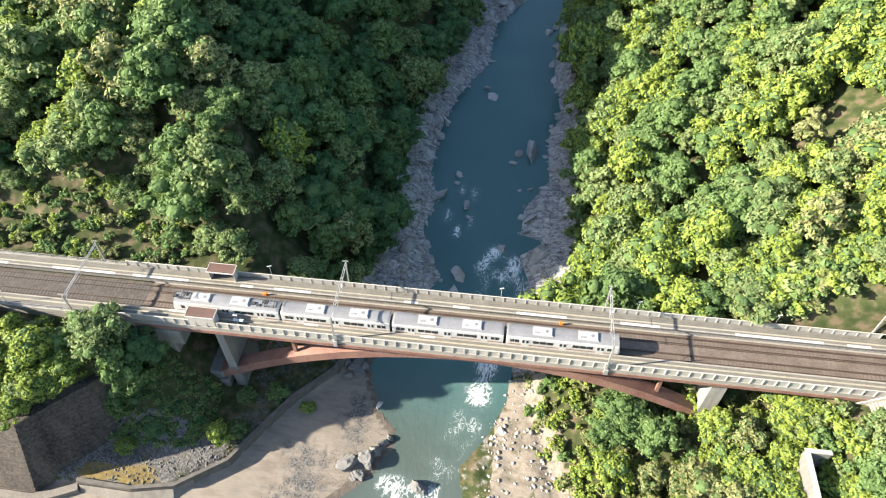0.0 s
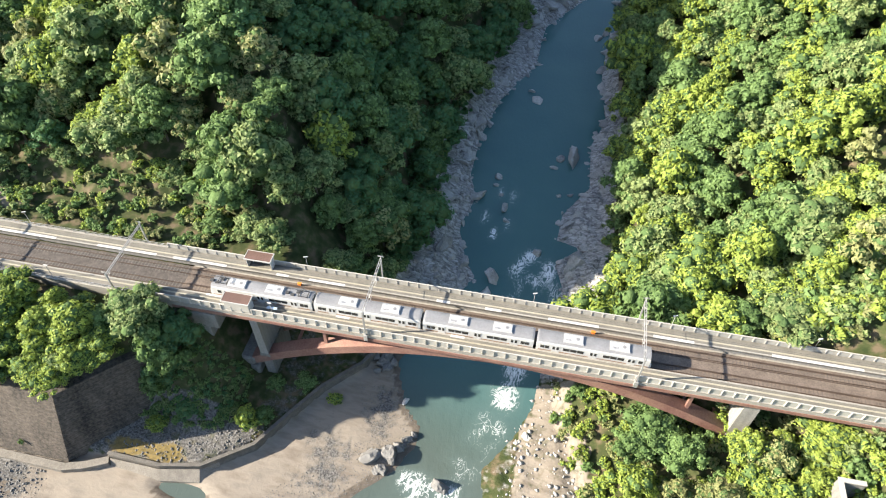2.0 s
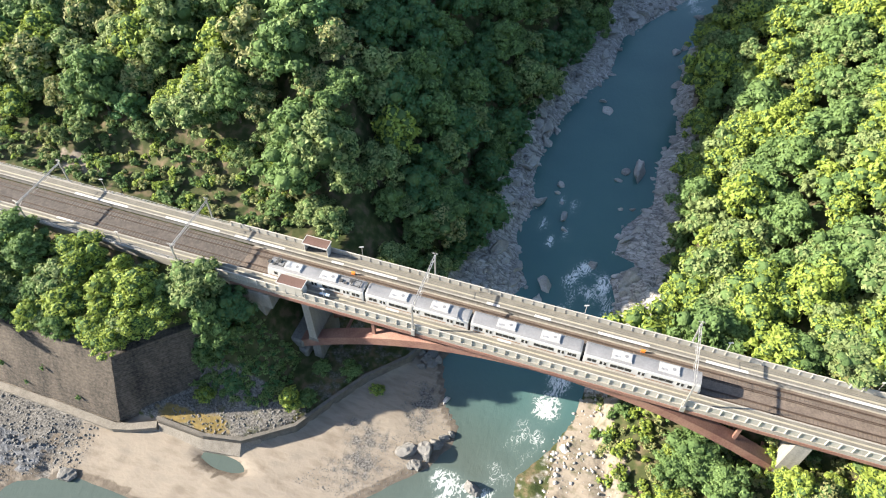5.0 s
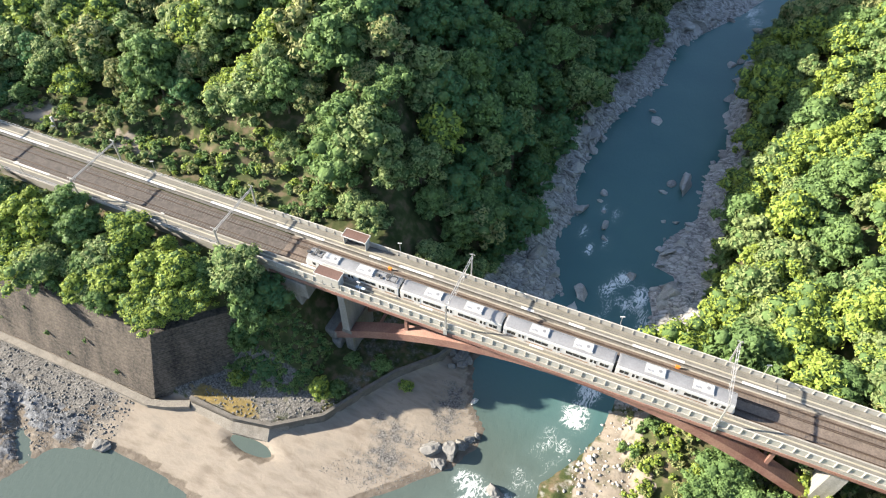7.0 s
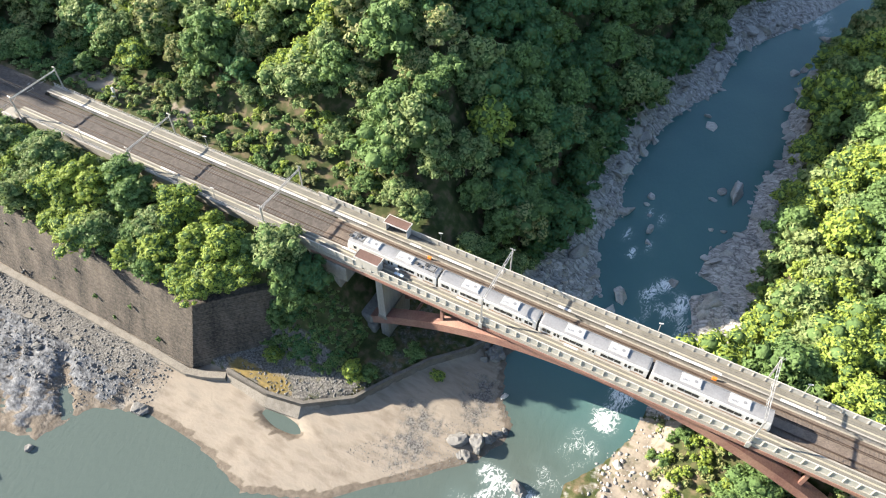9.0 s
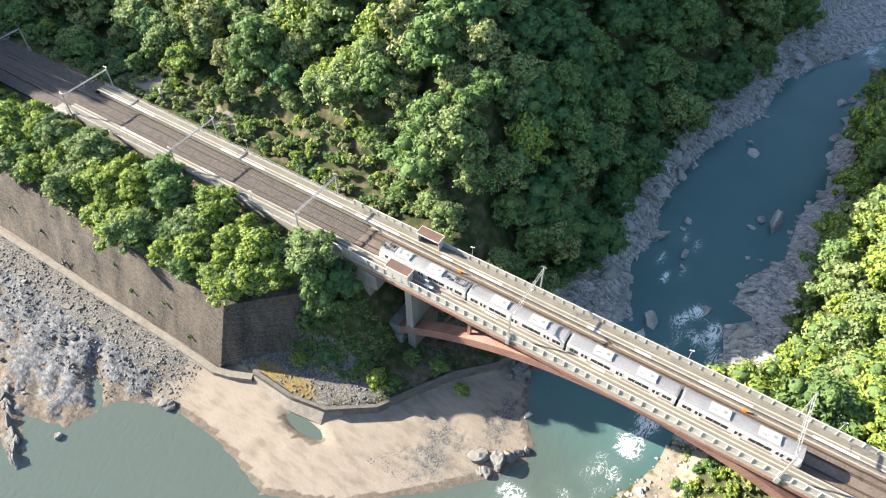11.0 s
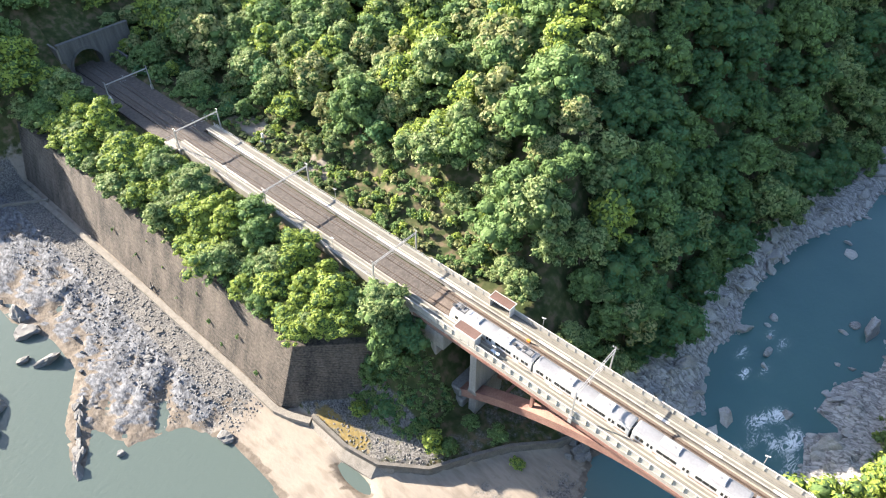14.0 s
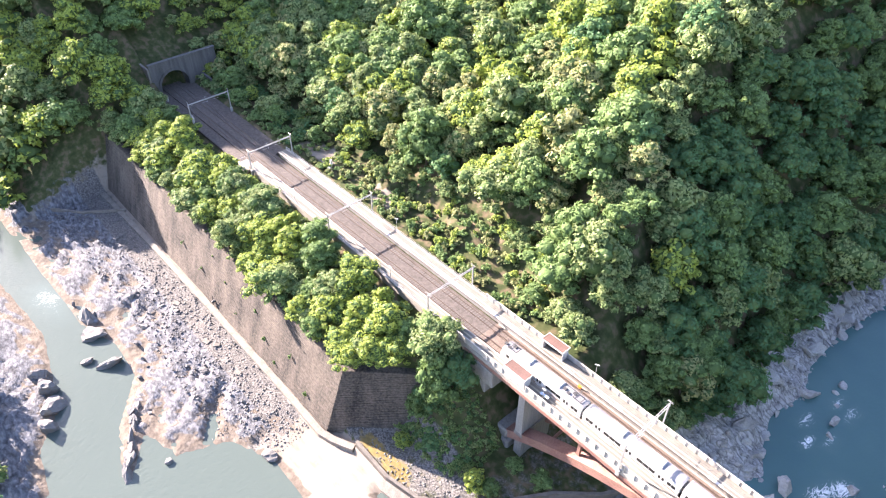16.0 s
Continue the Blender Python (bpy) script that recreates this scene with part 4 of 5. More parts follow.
# ---- platforms ----
PL_A, PL_B = -148.0, 69.0
platforms = {}
for side, name in ((-1, "near"), (1, "far")):
    y0, y1 = side * 3.3, side * 5.7
    lo, hi = min(y0, y1), max(y0, y1)
    pl = thing("platform", pose(0, 0, 0), "long narrow station platform of weathered grey paving", "platform", "station platforms")
    platforms[side] = pl
    part("slab", boxes((PL_A, PL_B, lo, hi, 0.78, 1.1)), M_PLAT, pl)
    part("edge_wall", boxes((PL_A, PL_B, side * 3.75 - 0.12, side * 3.75 + 0.12, -0.5, 0.78)), M_PIER, pl)
    yw = side * 3.42
    part("edge_coping", boxes((PL_A, PL_B, yw - 0.15, yw + 0.15, 1.1, 1.125)), M_CONC, pl, "pale concrete edge stones")
    yw = side * 4.25
    part("tactile_strip", boxes((PL_A, PL_B, yw - 0.16, yw + 0.16, 1.1, 1.118)), M_YELLOW, pl, "faded yellow tactile paving line")
    if side > 0:
        part("back_wall", boxes((PL_A, DECK_A, 5.62, 5.8, -1.6, 0.76)), M_CONC, pl)
    else:
        part("back_wall", boxes((PL_A, DECK_A, -5.8, -5.62, -2.4, 0.76)), M_CONC, pl)
WHITE_FAR = ((-143, -128), (-106, -93), (-84, -71.5), (-68, -57), (-47, -44.5), (-40.5, -33.5), (-16, -13.5), (-7, -4), (4.5, 13.5), (23, 30), (43, 58), (62, 66))
for a, b in WHITE_FAR:
    part("edge_board", boxes((a, b, 3.22, 3.78, 1.127, 1.15)), M_WHITE, platforms[1], "white edge plate")
for a, b in ((-131, -121), (-105, -101), (-58, -55), (-33, -30.5), (-12, -9.5)):
    part("edge_board", boxes((a, b, -3.72, -3.25, 1.127, 1.15)), M_WHITE, platforms[-1], "white edge plate")

# ---- parapets: posts and panels, one by one ----
post = bm_mesh("post", boxes((-0.09, 0.09, -0.2, 0.13, 0, 1.5), bevel=0.02), M_PARA)
panel = bm_mesh("panel", boxes((-0.9, 0.9, -0.03, 0.03, 0.12, 1.3), (-0.9, 0.9, -0.06, 0.06, 1.3, 1.42), (-0.9, 0.9, -0.06, 0.06, 0.0, 0.12)), M_PANEL)
PARA_A = -70.0
thin_post = bm_mesh("post", boxes((-0.04, 0.04, -0.04, 0.04, 0, 1.15)), M_GALV)
for side in (-1, 1):
    fence = thing("parapet", pose(0, side * 5.83, 0.72), "pale painted parapet of posts and panels", "parapet", "bridge parapets")
    part("rail_top", boxes((PARA_A, PL_B, -0.1, 0.1, 1.5, 1.58)), M_PARA, fence)
    part("kerb", boxes((PARA_A, PL_B, -0.2, 0.2, -1.1, 0.0)), M_CONC, fence)
    for i in range(int((PL_B - PARA_A) / 2) + 1):
        x = PARA_A + 2 * i
        p = part("post", post, None, fence)
        p.matrix_basis = pose(x, 0, 0, 0, 0, 0 if side < 0 else 180)
        if x + 1.9 < PL_B:
            p = part("panel", panel, None, fence)
            p.location = (x + 1, 0, 0)
    rail = thing("railing", pose(0, side * 5.78, 0.8), "slim grey railing on a pale kerb along the platform's back", "railing", "platform railings")
    part("kerb", boxes((PL_A, PARA_A - 0.1, -0.22, 0.22, -0.6, 0.42)), M_CONC, rail)
    for z in (0.75, 1.15):
        part("handrail", boxes((PL_A, PARA_A - 0.1, -0.03, 0.03, z - 0.03, z + 0.03)), M_GALV, rail)
    for i in range(int((PARA_A - PL_A) / 2.6)):
        part("post", thin_post, None, rail).location = (PL_A + 0.3 + 2.6 * i, 0, 0)

# ---- shelters ----
def shelter(x, side):
    """A waiting shelter open to the track: roof, back wall, end walls, bench."""
    ob = thing("waiting_shelter", pose(x, side * 5.15, 1.1, 0, 0, 0 if side > 0 else 180), "small white waiting shelter with a brown sheet roof", "shelter", "platform shelters")
    part("roof", boxes((-2.55, 2.55, -1.15, 0.95, 2.55, 2.66)), M_ROOFBR, ob, "dark brown sheet roof")
    part("roof_rim", boxes((-2.65, 2.65, -1.25, -1.15, 2.42, 2.72), (-2.65, 2.65, 0.95, 1.05, 2.42, 2.72), (-2.65, -2.55, -1.15, 0.95, 2.42, 2.72), (2.55, 2.65, -1.15, 0.95, 2.42, 2.72)), M_WHITE, ob)
    part("back_wall", boxes((-2.4, 2.4, 0.72, 0.84, 0, 2.42)), M_WHITE if side > 0 else M_PARA, ob)
    for sx in (-2.4, 2.4):
        part("end_wall", boxes((sx - 0.06, sx + 0.06, -0.9, 0.72, 0, 2.42)), M_WHITE, ob)
    part("bench", boxes((-2.1, 2.1, 0.25, 0.65, 0.4, 0.46), (-1.9, -1.8, 0.3, 0.6, 0, 0.4), (1.8, 1.9, 0.3, 0.6, 0, 0.4), bevel=0.01), M_BLUE, ob)
    return ob


shelter(-50.5, 1)
shelter(-50.8, -1)


# ---- line-side gantries ----
def gantry(x, ymast=6.1, beam=7.35, base=-0.5):
    g = thing("catenary_gantry", pose(x, 0, 0), "galvanised steel gantry over both tracks", "gantry", "overhead line gantries")
    for s in (-1, 1):
        y = s * ymast
        part("mast", boxes((-0.13, 0.13, y - 0.13, y + 0.13, base, beam + 0.25), (-0.35, 0.35, y - 0.3, y + 0.3, base - 0.2, base + 1.3)), M_GALV, g)
        part("insulator_arm", rods(((0, y, beam + 0.15), (0.0, y, beam + 0.95), 0.05), ((-0.6, y, beam + 0.65), (0.6, y, beam + 0.65), 0.04), ((-0.5, y, beam + 0.9), (0.5, y, beam + 0.9), 0.03), ((0, y, beam - 1.15), (0, y - s * 1.7, beam - 0.05), 0.05)), M_GALV, g)
    bm = bmesh.new()
    for dz, dy in ((beam, 0.17), (beam, -0.17)):
        box(bm, dy - 0.045, dy + 0.045, -ymast, ymast, dz - 0.08, dz + 0.08)
    n = 14
    for i in range(n):
        a, b = -ymast + 2 * ymast * i / n, -ymast + 2 * ymast * (i + 1) / n
        rod(bm, (-0.17 if i % 2 else 0.17, a, beam), (0.17 if i % 2 else -0.17, b, beam), 0.035, n=4)
    part("beam", bm, M_GALV, g)
    for ty in (-1.75, 1.75):
        part("cantilever", rods(((0, ty + 1.3, beam), (0, ty + 1.3, 5.0), 0.05), ((0, ty + 1.3, 5.2), (0, ty - 0.4, 5.3), 0.04), ((0, ty + 1.3, beam - 0.2), (0, ty - 0.1, 5.9), 0.04)), M_GALV, g)
        part("wire_drop", rods(((0, ty + 0.9, beam + 0.05), (0, ty + 0.9, beam + 0.7), 0.04), ((-0.05, ty + 0.5, beam + 0.7), (0.05, ty + 1.3, beam + 0.7), 0.04)), M_GALV, g)
    return g


GANTRIES = (-179.7, -145.6, -109.8, -74.7, -26.8, 20.3, 66.5)
for x in GANTRIES:
    gantry(x, 6.3 if x < -64 else 6.1, 6.05 if x < -64 else 7.35)
for ty in (-1.75, 1.75):
    for z, r, name in ((4.95, 0.012, "contact_wire"), (5.9, 0.014, "messenger_wire")):
        bm = bmesh.new()
        stops = (-214.0,) + GANTRIES + (110.0,)
        for a, b in zip(stops, stops[1:]):
            sag = 0.5 if z > 5.5 else 0.0
            for k in range(6):
                f0, f1 = k / 6, (k + 1) / 6
                rod(bm, (a + (b - a) * f0, ty, z - sag * 4 * f0 * (1 - f0)), (a + (b - a) * f1, ty, z - sag * 4 * f1 * (1 - f1)), r, n=4)
        tagged(new(name, bm_mesh(name, bm, M_DARK)), "thin dark overhead wire above the track", "wire", "overhead wires")


# ---- platform lamps ----
def lamp(x, y, turn):
    ob = thing("platform_lamp", pose(x, y, 0.9, 0, 0, turn), "white platform lamp on a slim pole at the parapet", "lamp", "platform lamps")
    part("pole", rods(((0, 0, 0), (0, 0, 3.6), 0.055)), M_GALV, ob)
    part("lamp_head", boxes((-0.42, 0.42, -0.12, 0.12, 3.6, 3.72), bevel=0.03), M_WHITE, ob, "white fluorescent lamp housing")
    return ob


for x in (-100, -41.5, 1.5, 26.0, 50.0):
    lamp(x, 6.05, 20)
for x in (-126, -88, -44.3, 66):
    lamp(x, -5.4, 0)


# ---- the great retaining wall, in stepped courses ----
def wall_bm(a, b, top_a, top_b, courses):
    """A battered masonry face from foot a-b to top a-b, each course set back, with a recessed joint between courses."""
    bm = bmesh.new()
    a, b, ta, tb = (Vector(v) for v in (a, b, top_a, top_b))
    along = (b - a).normalized()
    out = Vector((along.y, -along.x, 0))
    n = max(2, int((b - a).length / 3))
    rows = []
    for k in range(courses):
        for f, off in ((k / courses, 0.05), ((k + 0.86) / courses, 0.05), ((k + 0.87) / courses, -0.05), ((k + 0.99) / courses, -0.05)):
            row = []
            for i in range(n + 1):
                g = i / n
                p = a.lerp(b, g).lerp(ta.lerp(tb, g), f) + out * (off + 0.04 * math.sin(i * 1.7 + k * 2.3))
                row.append(bm.verts.new(p))
            rows.append(row)
    for r0, r1 in zip(rows, rows[1:]):
        for i in range(n):
            bm.faces.new((r0[i], r0[i + 1], r1[i + 1], r1[i]))
    back = [bm.verts.new(v + Vector((0, 0, 0)) - out * 2.5) for v in (ta, tb)]
    bm.faces.new([rows[-1][0], *rows[-1][1:], back[1], back[0]])
    return bm


FOOT = -23.6
great = thing("retaining_wall", pose(0, 0, 0), "tall dark weathered masonry retaining wall with stains", "retaining wall")
part("long_face", wall_bm((-205, -30.2, FOOT), (-81, -30.2, FOOT), (-205, -25.0, -6.4), (-79.6, -25.0, -6.4), 34), M_WALL, great)
part("return_face", wall_bm((-81, -30.2, FOOT), (-66.5, -15.2, FOOT), (-79.6, -25.0, -6.4), (-66.0, -11.5, -6.4), 34), M_WALL, great, "dark shaded masonry return face")
part("drain_pipe", rods(((-131.5, -29.6, -21.6), (-131.5, -30.6, -21.8), 0.35), ((-131.3, -30.1, -19.5), (-131.3, -30.3, -22.5), 0.1), n=10), M_DARK, great, "dark drain outlet")


def ribbon(points, width, z0, z1, bevel=0.05):
    """A low wall or walk along a line of plan points."""
    bm = bmesh.new()
    rows = []
    pts = [Vector((*p, 0)) for p in points]
    for i, p in enumerate(pts):
        a, b = pts[max(i - 1, 0)], pts[min(i + 1, len(pts) - 1)]
        t = (b - a).normalized()
        s = Vector((-t.y, t.x, 0)) * width / 2
        rows.append([bm.verts.new((*(p - s).xy, z0)), bm.verts.new((*(p - s).xy, z1)), bm.verts.new((*(p + s).xy, z1)), bm.verts.new((*(p + s).xy, z0))])
    for a, b in zip(rows, rows[1:]):
        for k in range(4):
            bm.faces.new((a[k], b[k], b[(k + 1) % 4], a[(k + 1) % 4]))
    bm.faces.new(rows[0][::-1])
    bm.faces.new(rows[-1])
    bmesh.ops.recalc_face_normals(bm, faces=bm.faces)
    return bm


WALK = [(-200, -32.5), (-165, -31.6), (-132, -31.2), (-95, -31.2), (-81.5, -31.4), (-78, -30.4), (-73.6, -28.4)]
tagged(new("pavement", bm_mesh("pavement", ribbon(WALK, 1.5, -25.2, -23.1), M_APRON)), "pale concrete footway along the foot of the wall", "footway", kind="structure")
cross = thing("cross_wall", pose(0, 0, 0), "low stained concrete wall across the river flat", "wall")
part("wall_body", ribbon([(-186.5, -30.6), (-190, -35.5), (-194, -41), (-204, -49)], 0.6, -25.5, -22.7), M_APRON, cross)
low = thing("terrace_wall", pose(0, 0, 0), "low grey concrete wall round the gravel terrace", "wall")
part("wall_body", ribbon(TERRACE, 0.5, -25.6, -21.75), M_CAP, low)
part("wall_cap", ribbon(TERRACE, 0.7, -21.75, -21.6), M_CAP, low)
bm = bmesh.new()
line = [Vector((-73.4, -28.1, 0)), Vector((-63.1, -28.3, 0)), Vector((-55.6, -26.8, 0)), Vector((-52.6, -24.6, 0))]
rows = []
for p, out in zip(line, (0.9, 1.6, 2.0, 0.5)):
    rows.append([bm.verts.new((p.x, p.y, -22.9)), bm.verts.new((p.x + 0.25 * out, p.y - out, -24.3)), bm.verts.new((p.x + 0.25 * out, p.y - out, -26)), bm.verts.new((p.x, p.y, -26))])
for a, b in zip(rows, rows[1:]):
    for k in range(3):
        bm.faces.new((a[k], a[k + 1], b[k + 1], b[k]))
bm.faces.new(rows[0][::-1])
bm.faces.new(rows[-1])
bmesh.ops.recalc_face_normals(bm, faces=bm.faces)
part("apron", bm, M_APRON, low, "sloping concrete apron at the wall's foot")

# ---- tunnel ----
tun = thing("tunnel_portal", pose(-204.5, 0.5, 0), "old concrete tunnel mouth with a dark bore", "tunnel")
bm = bmesh.new()
arc = [(4.6 * math.cos(math.pi * i / 16), 1.0 + 4.6 * math.sin(math.pi * i / 16)) for i in range(17)]
arc = [(4.6, -1.2)] + arc + [(-4.6, -1.2)]
front = [bm.verts.new((0, y, z)) for y, z in arc]
deep = [bm.verts.new((-45, y, z)) for y, z in arc]
rim = [bm.verts.new((0, *p)) for p in ((15, -2), (15, 9), (-7, 9), (-7, -2))]
for i in range(len(arc) - 1):
    bm.faces.new((front[i], front[i + 1], deep[i + 1], deep[i]))
    c = rim[1] if i < len(arc) // 2 else rim[2]
    bm.faces.new((front[i + 1], front[i], c))
bm.faces.new((front[0], rim[0], rim[1]))
bm.faces.new((front[-1], rim[2], rim[3]))
bm.faces.new((front[len(arc) // 2], rim[1], rim[2]))
bm.faces.new(deep)
part("headwall", bm, M_TUNNEL, tun, "grey stained concrete headwall, colour darkened for shade")
part("coping", boxes((-1.2, 0.12, -7.1, 15.2, 9, 9.25)), M_TUNNEL, tun)
ringed = bmesh.new()
for i in range(16):
    a0, a1 = math.pi * i / 16, math.pi * (i + 1) / 16
    q = [ringed.verts.new((x, r * math.cos(a), 1 + r * math.sin(a))) for x in (0.0, 0.25) for r in (4.6, 5.3) for a in (a0, a1)]
    for f in ((4, 5, 7, 6), (2, 6, 7, 3), (0, 1, 5, 4)):
        ringed.faces.new([q[k] for k in f])
bmesh.ops.recalc_face_normals(ringed, faces=ringed.faces)
part("arch_ring", ringed, M_TUNNEL, tun)
part("wing_wall", boxes((-6.5, -0.1, -7.6, -7.05, -6, 8.2)), M_APRON, tun, "tan stained side wall")
part("ledge", boxes((-5, 0.4, -13.5, -7.7, -6, 0.2), bevel=0.05), M_APRON, tun, "pale concrete ledge")
part("wing_wall", boxes((0.2, 7, 8.6, 9.2, -2, 2.5)), M_TUNNEL, tun)


# ---- the train ----
def car_section():
    pts = [(-1.42, 0.95), (-1.475, 1.6), (-1.475, 2.2), (-1.44, 3.05), (-1.3, 3.36), (-0.95, 3.54), (-0.45, 3.62)]
    return pts + [(-y, z) for y, z in pts[::-1]]


def car_body(length, nose):
    """Extruded body with a curved roof; the nose slants at an end with a cab."""
    bm = bmesh.new()
    sec = car_section()
    rows = []
    h = length / 2
    for x, squeeze in ((-h, 0.93 if nose < 0 else 0.985), (-h + 0.35, 1.0), (h - 0.35, 1.0), (h, 0.93 if nose > 0 else 0.985)):
        row = []
        for y, z in sec:
            slant = 0.0
            if nose < 0 and x == -h:
                slant = 0.45 * max(0, (z - 1.9) / 1.7)
            if nose > 0 and x == h:
                slant = -0.45 * max(0, (z - 1.9) / 1.7)
            row.append(bm.verts.new((x + slant, y * squeeze, 0.95 + (z - 0.95) * (0.97 if squeeze < 1 else 1))))
        rows.append(row)
    n = len(sec)
    for a, b in zip(rows, rows[1:]):
        for k in range(n - 1):
            f = bm.faces.new((a[k], b[k], b[k + 1], a[k + 1]))
            f.material_index = 1 if 4 <= k <= n - 6 else 0
        bm.faces.new((a[n - 1], b[n - 1], b[0], a[0]))
    bm.faces.new(rows[0])
    bm.faces.new(rows[-1][::-1])
    bmesh.ops.recalc_face_normals(bm, faces=bm.faces)
    return bm_mesh("body", bm, M_TRAIN, M_TROOF)


def pane(w, h):
    return bm_mesh("window", boxes((-w / 2, w / 2, -0.02, 0.02, -h / 2, h / 2), bevel=0.015), M_GLASS)


PANE_WIDE, PANE_DOOR, PANE_END = pane(1.12, 0.78), pane(0.42, 0.85), pane(0.7, 0.78)
DOOR = bm_mesh("door", boxes((-0.68, -0.01, -0.02, 0.02, 1.02, 2.95), (0.01, 0.68, -0.02, 0.02, 1.02, 2.95), bevel=0.008), M_TRAIN)
bm = boxes((-1.7, 1.7, -0.92, 0.92, 0, 0.34))
top = [e for e in bm.edges if all(v.co.z > 0.3 for v in e.verts)]
bmesh.ops.bevel(bm, geom=top, offset=0.14, segments=2, affect='EDGES')
AC_BOX = bm_mesh("air_conditioner", bm, M_AC)
bm = bmesh.new()
bmesh.ops.create_cone(bm, cap_ends=True, segments=14, radius1=0.3, radius2=0.3, depth=0.05, matrix=Matrix.Translation((0.7, 0, 0.36)))
FAN = bm_mesh("fan_cover", bm, M_TROOF)
bm = boxes(*[(-1.3 + 0.22 * i, -1.2 + 0.22 * i, -0.6, -0.25, 0.34, 0.365) for i in range(5)])
GRILLE = bm_mesh("grille", bm, M_TROOF)


def pantograph_bm():
    bm = boxes((-0.9, 0.9, -0.7, -0.6, 0.1, 0.2), (-0.9, 0.9, 0.6, 0.7, 0.1, 0.2), (-0.9, -0.8, -0.7, 0.7, 0.1, 0.2), (0.8, 0.9, -0.7, 0.7, 0.1, 0.2))
    for y in (-0.5, 0.5):
        rod(bm, (-0.7, y, 0.2), (0.5, y * 0.7, 0.8), 0.03, n=5)
        rod(bm, (0.5, y * 0.7, 0.8), (-0.1, y * 0.9, 1.28), 0.025, n=5)
    return bm


PANTO = bm_mesh("pantograph", pantograph_bm(), M_DARK)
PANTO_STRIP = bm_mesh("contact_strip", boxes((-0.05, 0.05, -0.85, 0.85, 1.26, 1.3)), M_DARK)
PANTO_INSULATOR = bm_mesh("insulator", rods(((0, 0, -0.02), (0, 0, 0.1), 0.06)), M_DARK)
GEAR = bm_mesh("roof_gear", boxes((-1.2, -0.5, -0.5, 0.1, 0, 0.28), (-0.2, 0.5, -0.7, -0.2, 0, 0.2), (0.7, 1.3, 0.0, 0.6, 0, 0.25), (-1.5, 1.5, 0.75, 0.82, 0.05, 0.12), bevel=0.02), M_DARK)


def bogie_bm():
    bm = boxes((-1.6, 1.6, -1.1, -0.85, 0.35, 0.75), (-1.6, 1.6, 0.85, 1.1, 0.35, 0.75), (-0.3, 0.3, -0.85, 0.85, 0.4, 0.85))
    for x in (-1.05, 1.05):
        for y in (-0.62, 0.54):
            rod(bm, (x, y, 0.45), (x, y + 0.1, 0.45), 0.43, n=16)
    return bm


BOGIE = bm_mesh("bogie", bogie_bm(), M_DARK)
UNDER = bm_mesh("underframe", boxes((-9.4, 9.4, -1.3, 1.3, 0.78, 0.97), (-4.5, -1, -1.25, 1.25, 0.35, 0.78), (0.5, 4.5, -1.25, 1.25, 0.35, 0.78)), M_DARK)
GANG = bm_mesh("gangway", boxes((-0.3, 0.3, -0.65, 0.65, 1.0, 3.1)), M_DARK)
BODIES = {n: car_body(19.55, n) for n in (-1, 0, 1)}
SKIRT = bm_mesh("stripe", boxes((-9.3, 9.3, -1.482, -1.47, 1.18, 1.34), (-9.3, 9.3, 1.47, 1.482, 1.18, 1.34)), M_BROWN)
CAB = bm_mesh("windscreen", boxes((-0.03, 0.03, -1.05, 1.05, -0.42, 0.42), bevel=0.02), M_GLASS)
HEADLAMP = bm_mesh("headlight", boxes((-0.03, 0.03, -0.14, 0.14, -0.08, 0.08), bevel=0.02), M_WHITE)


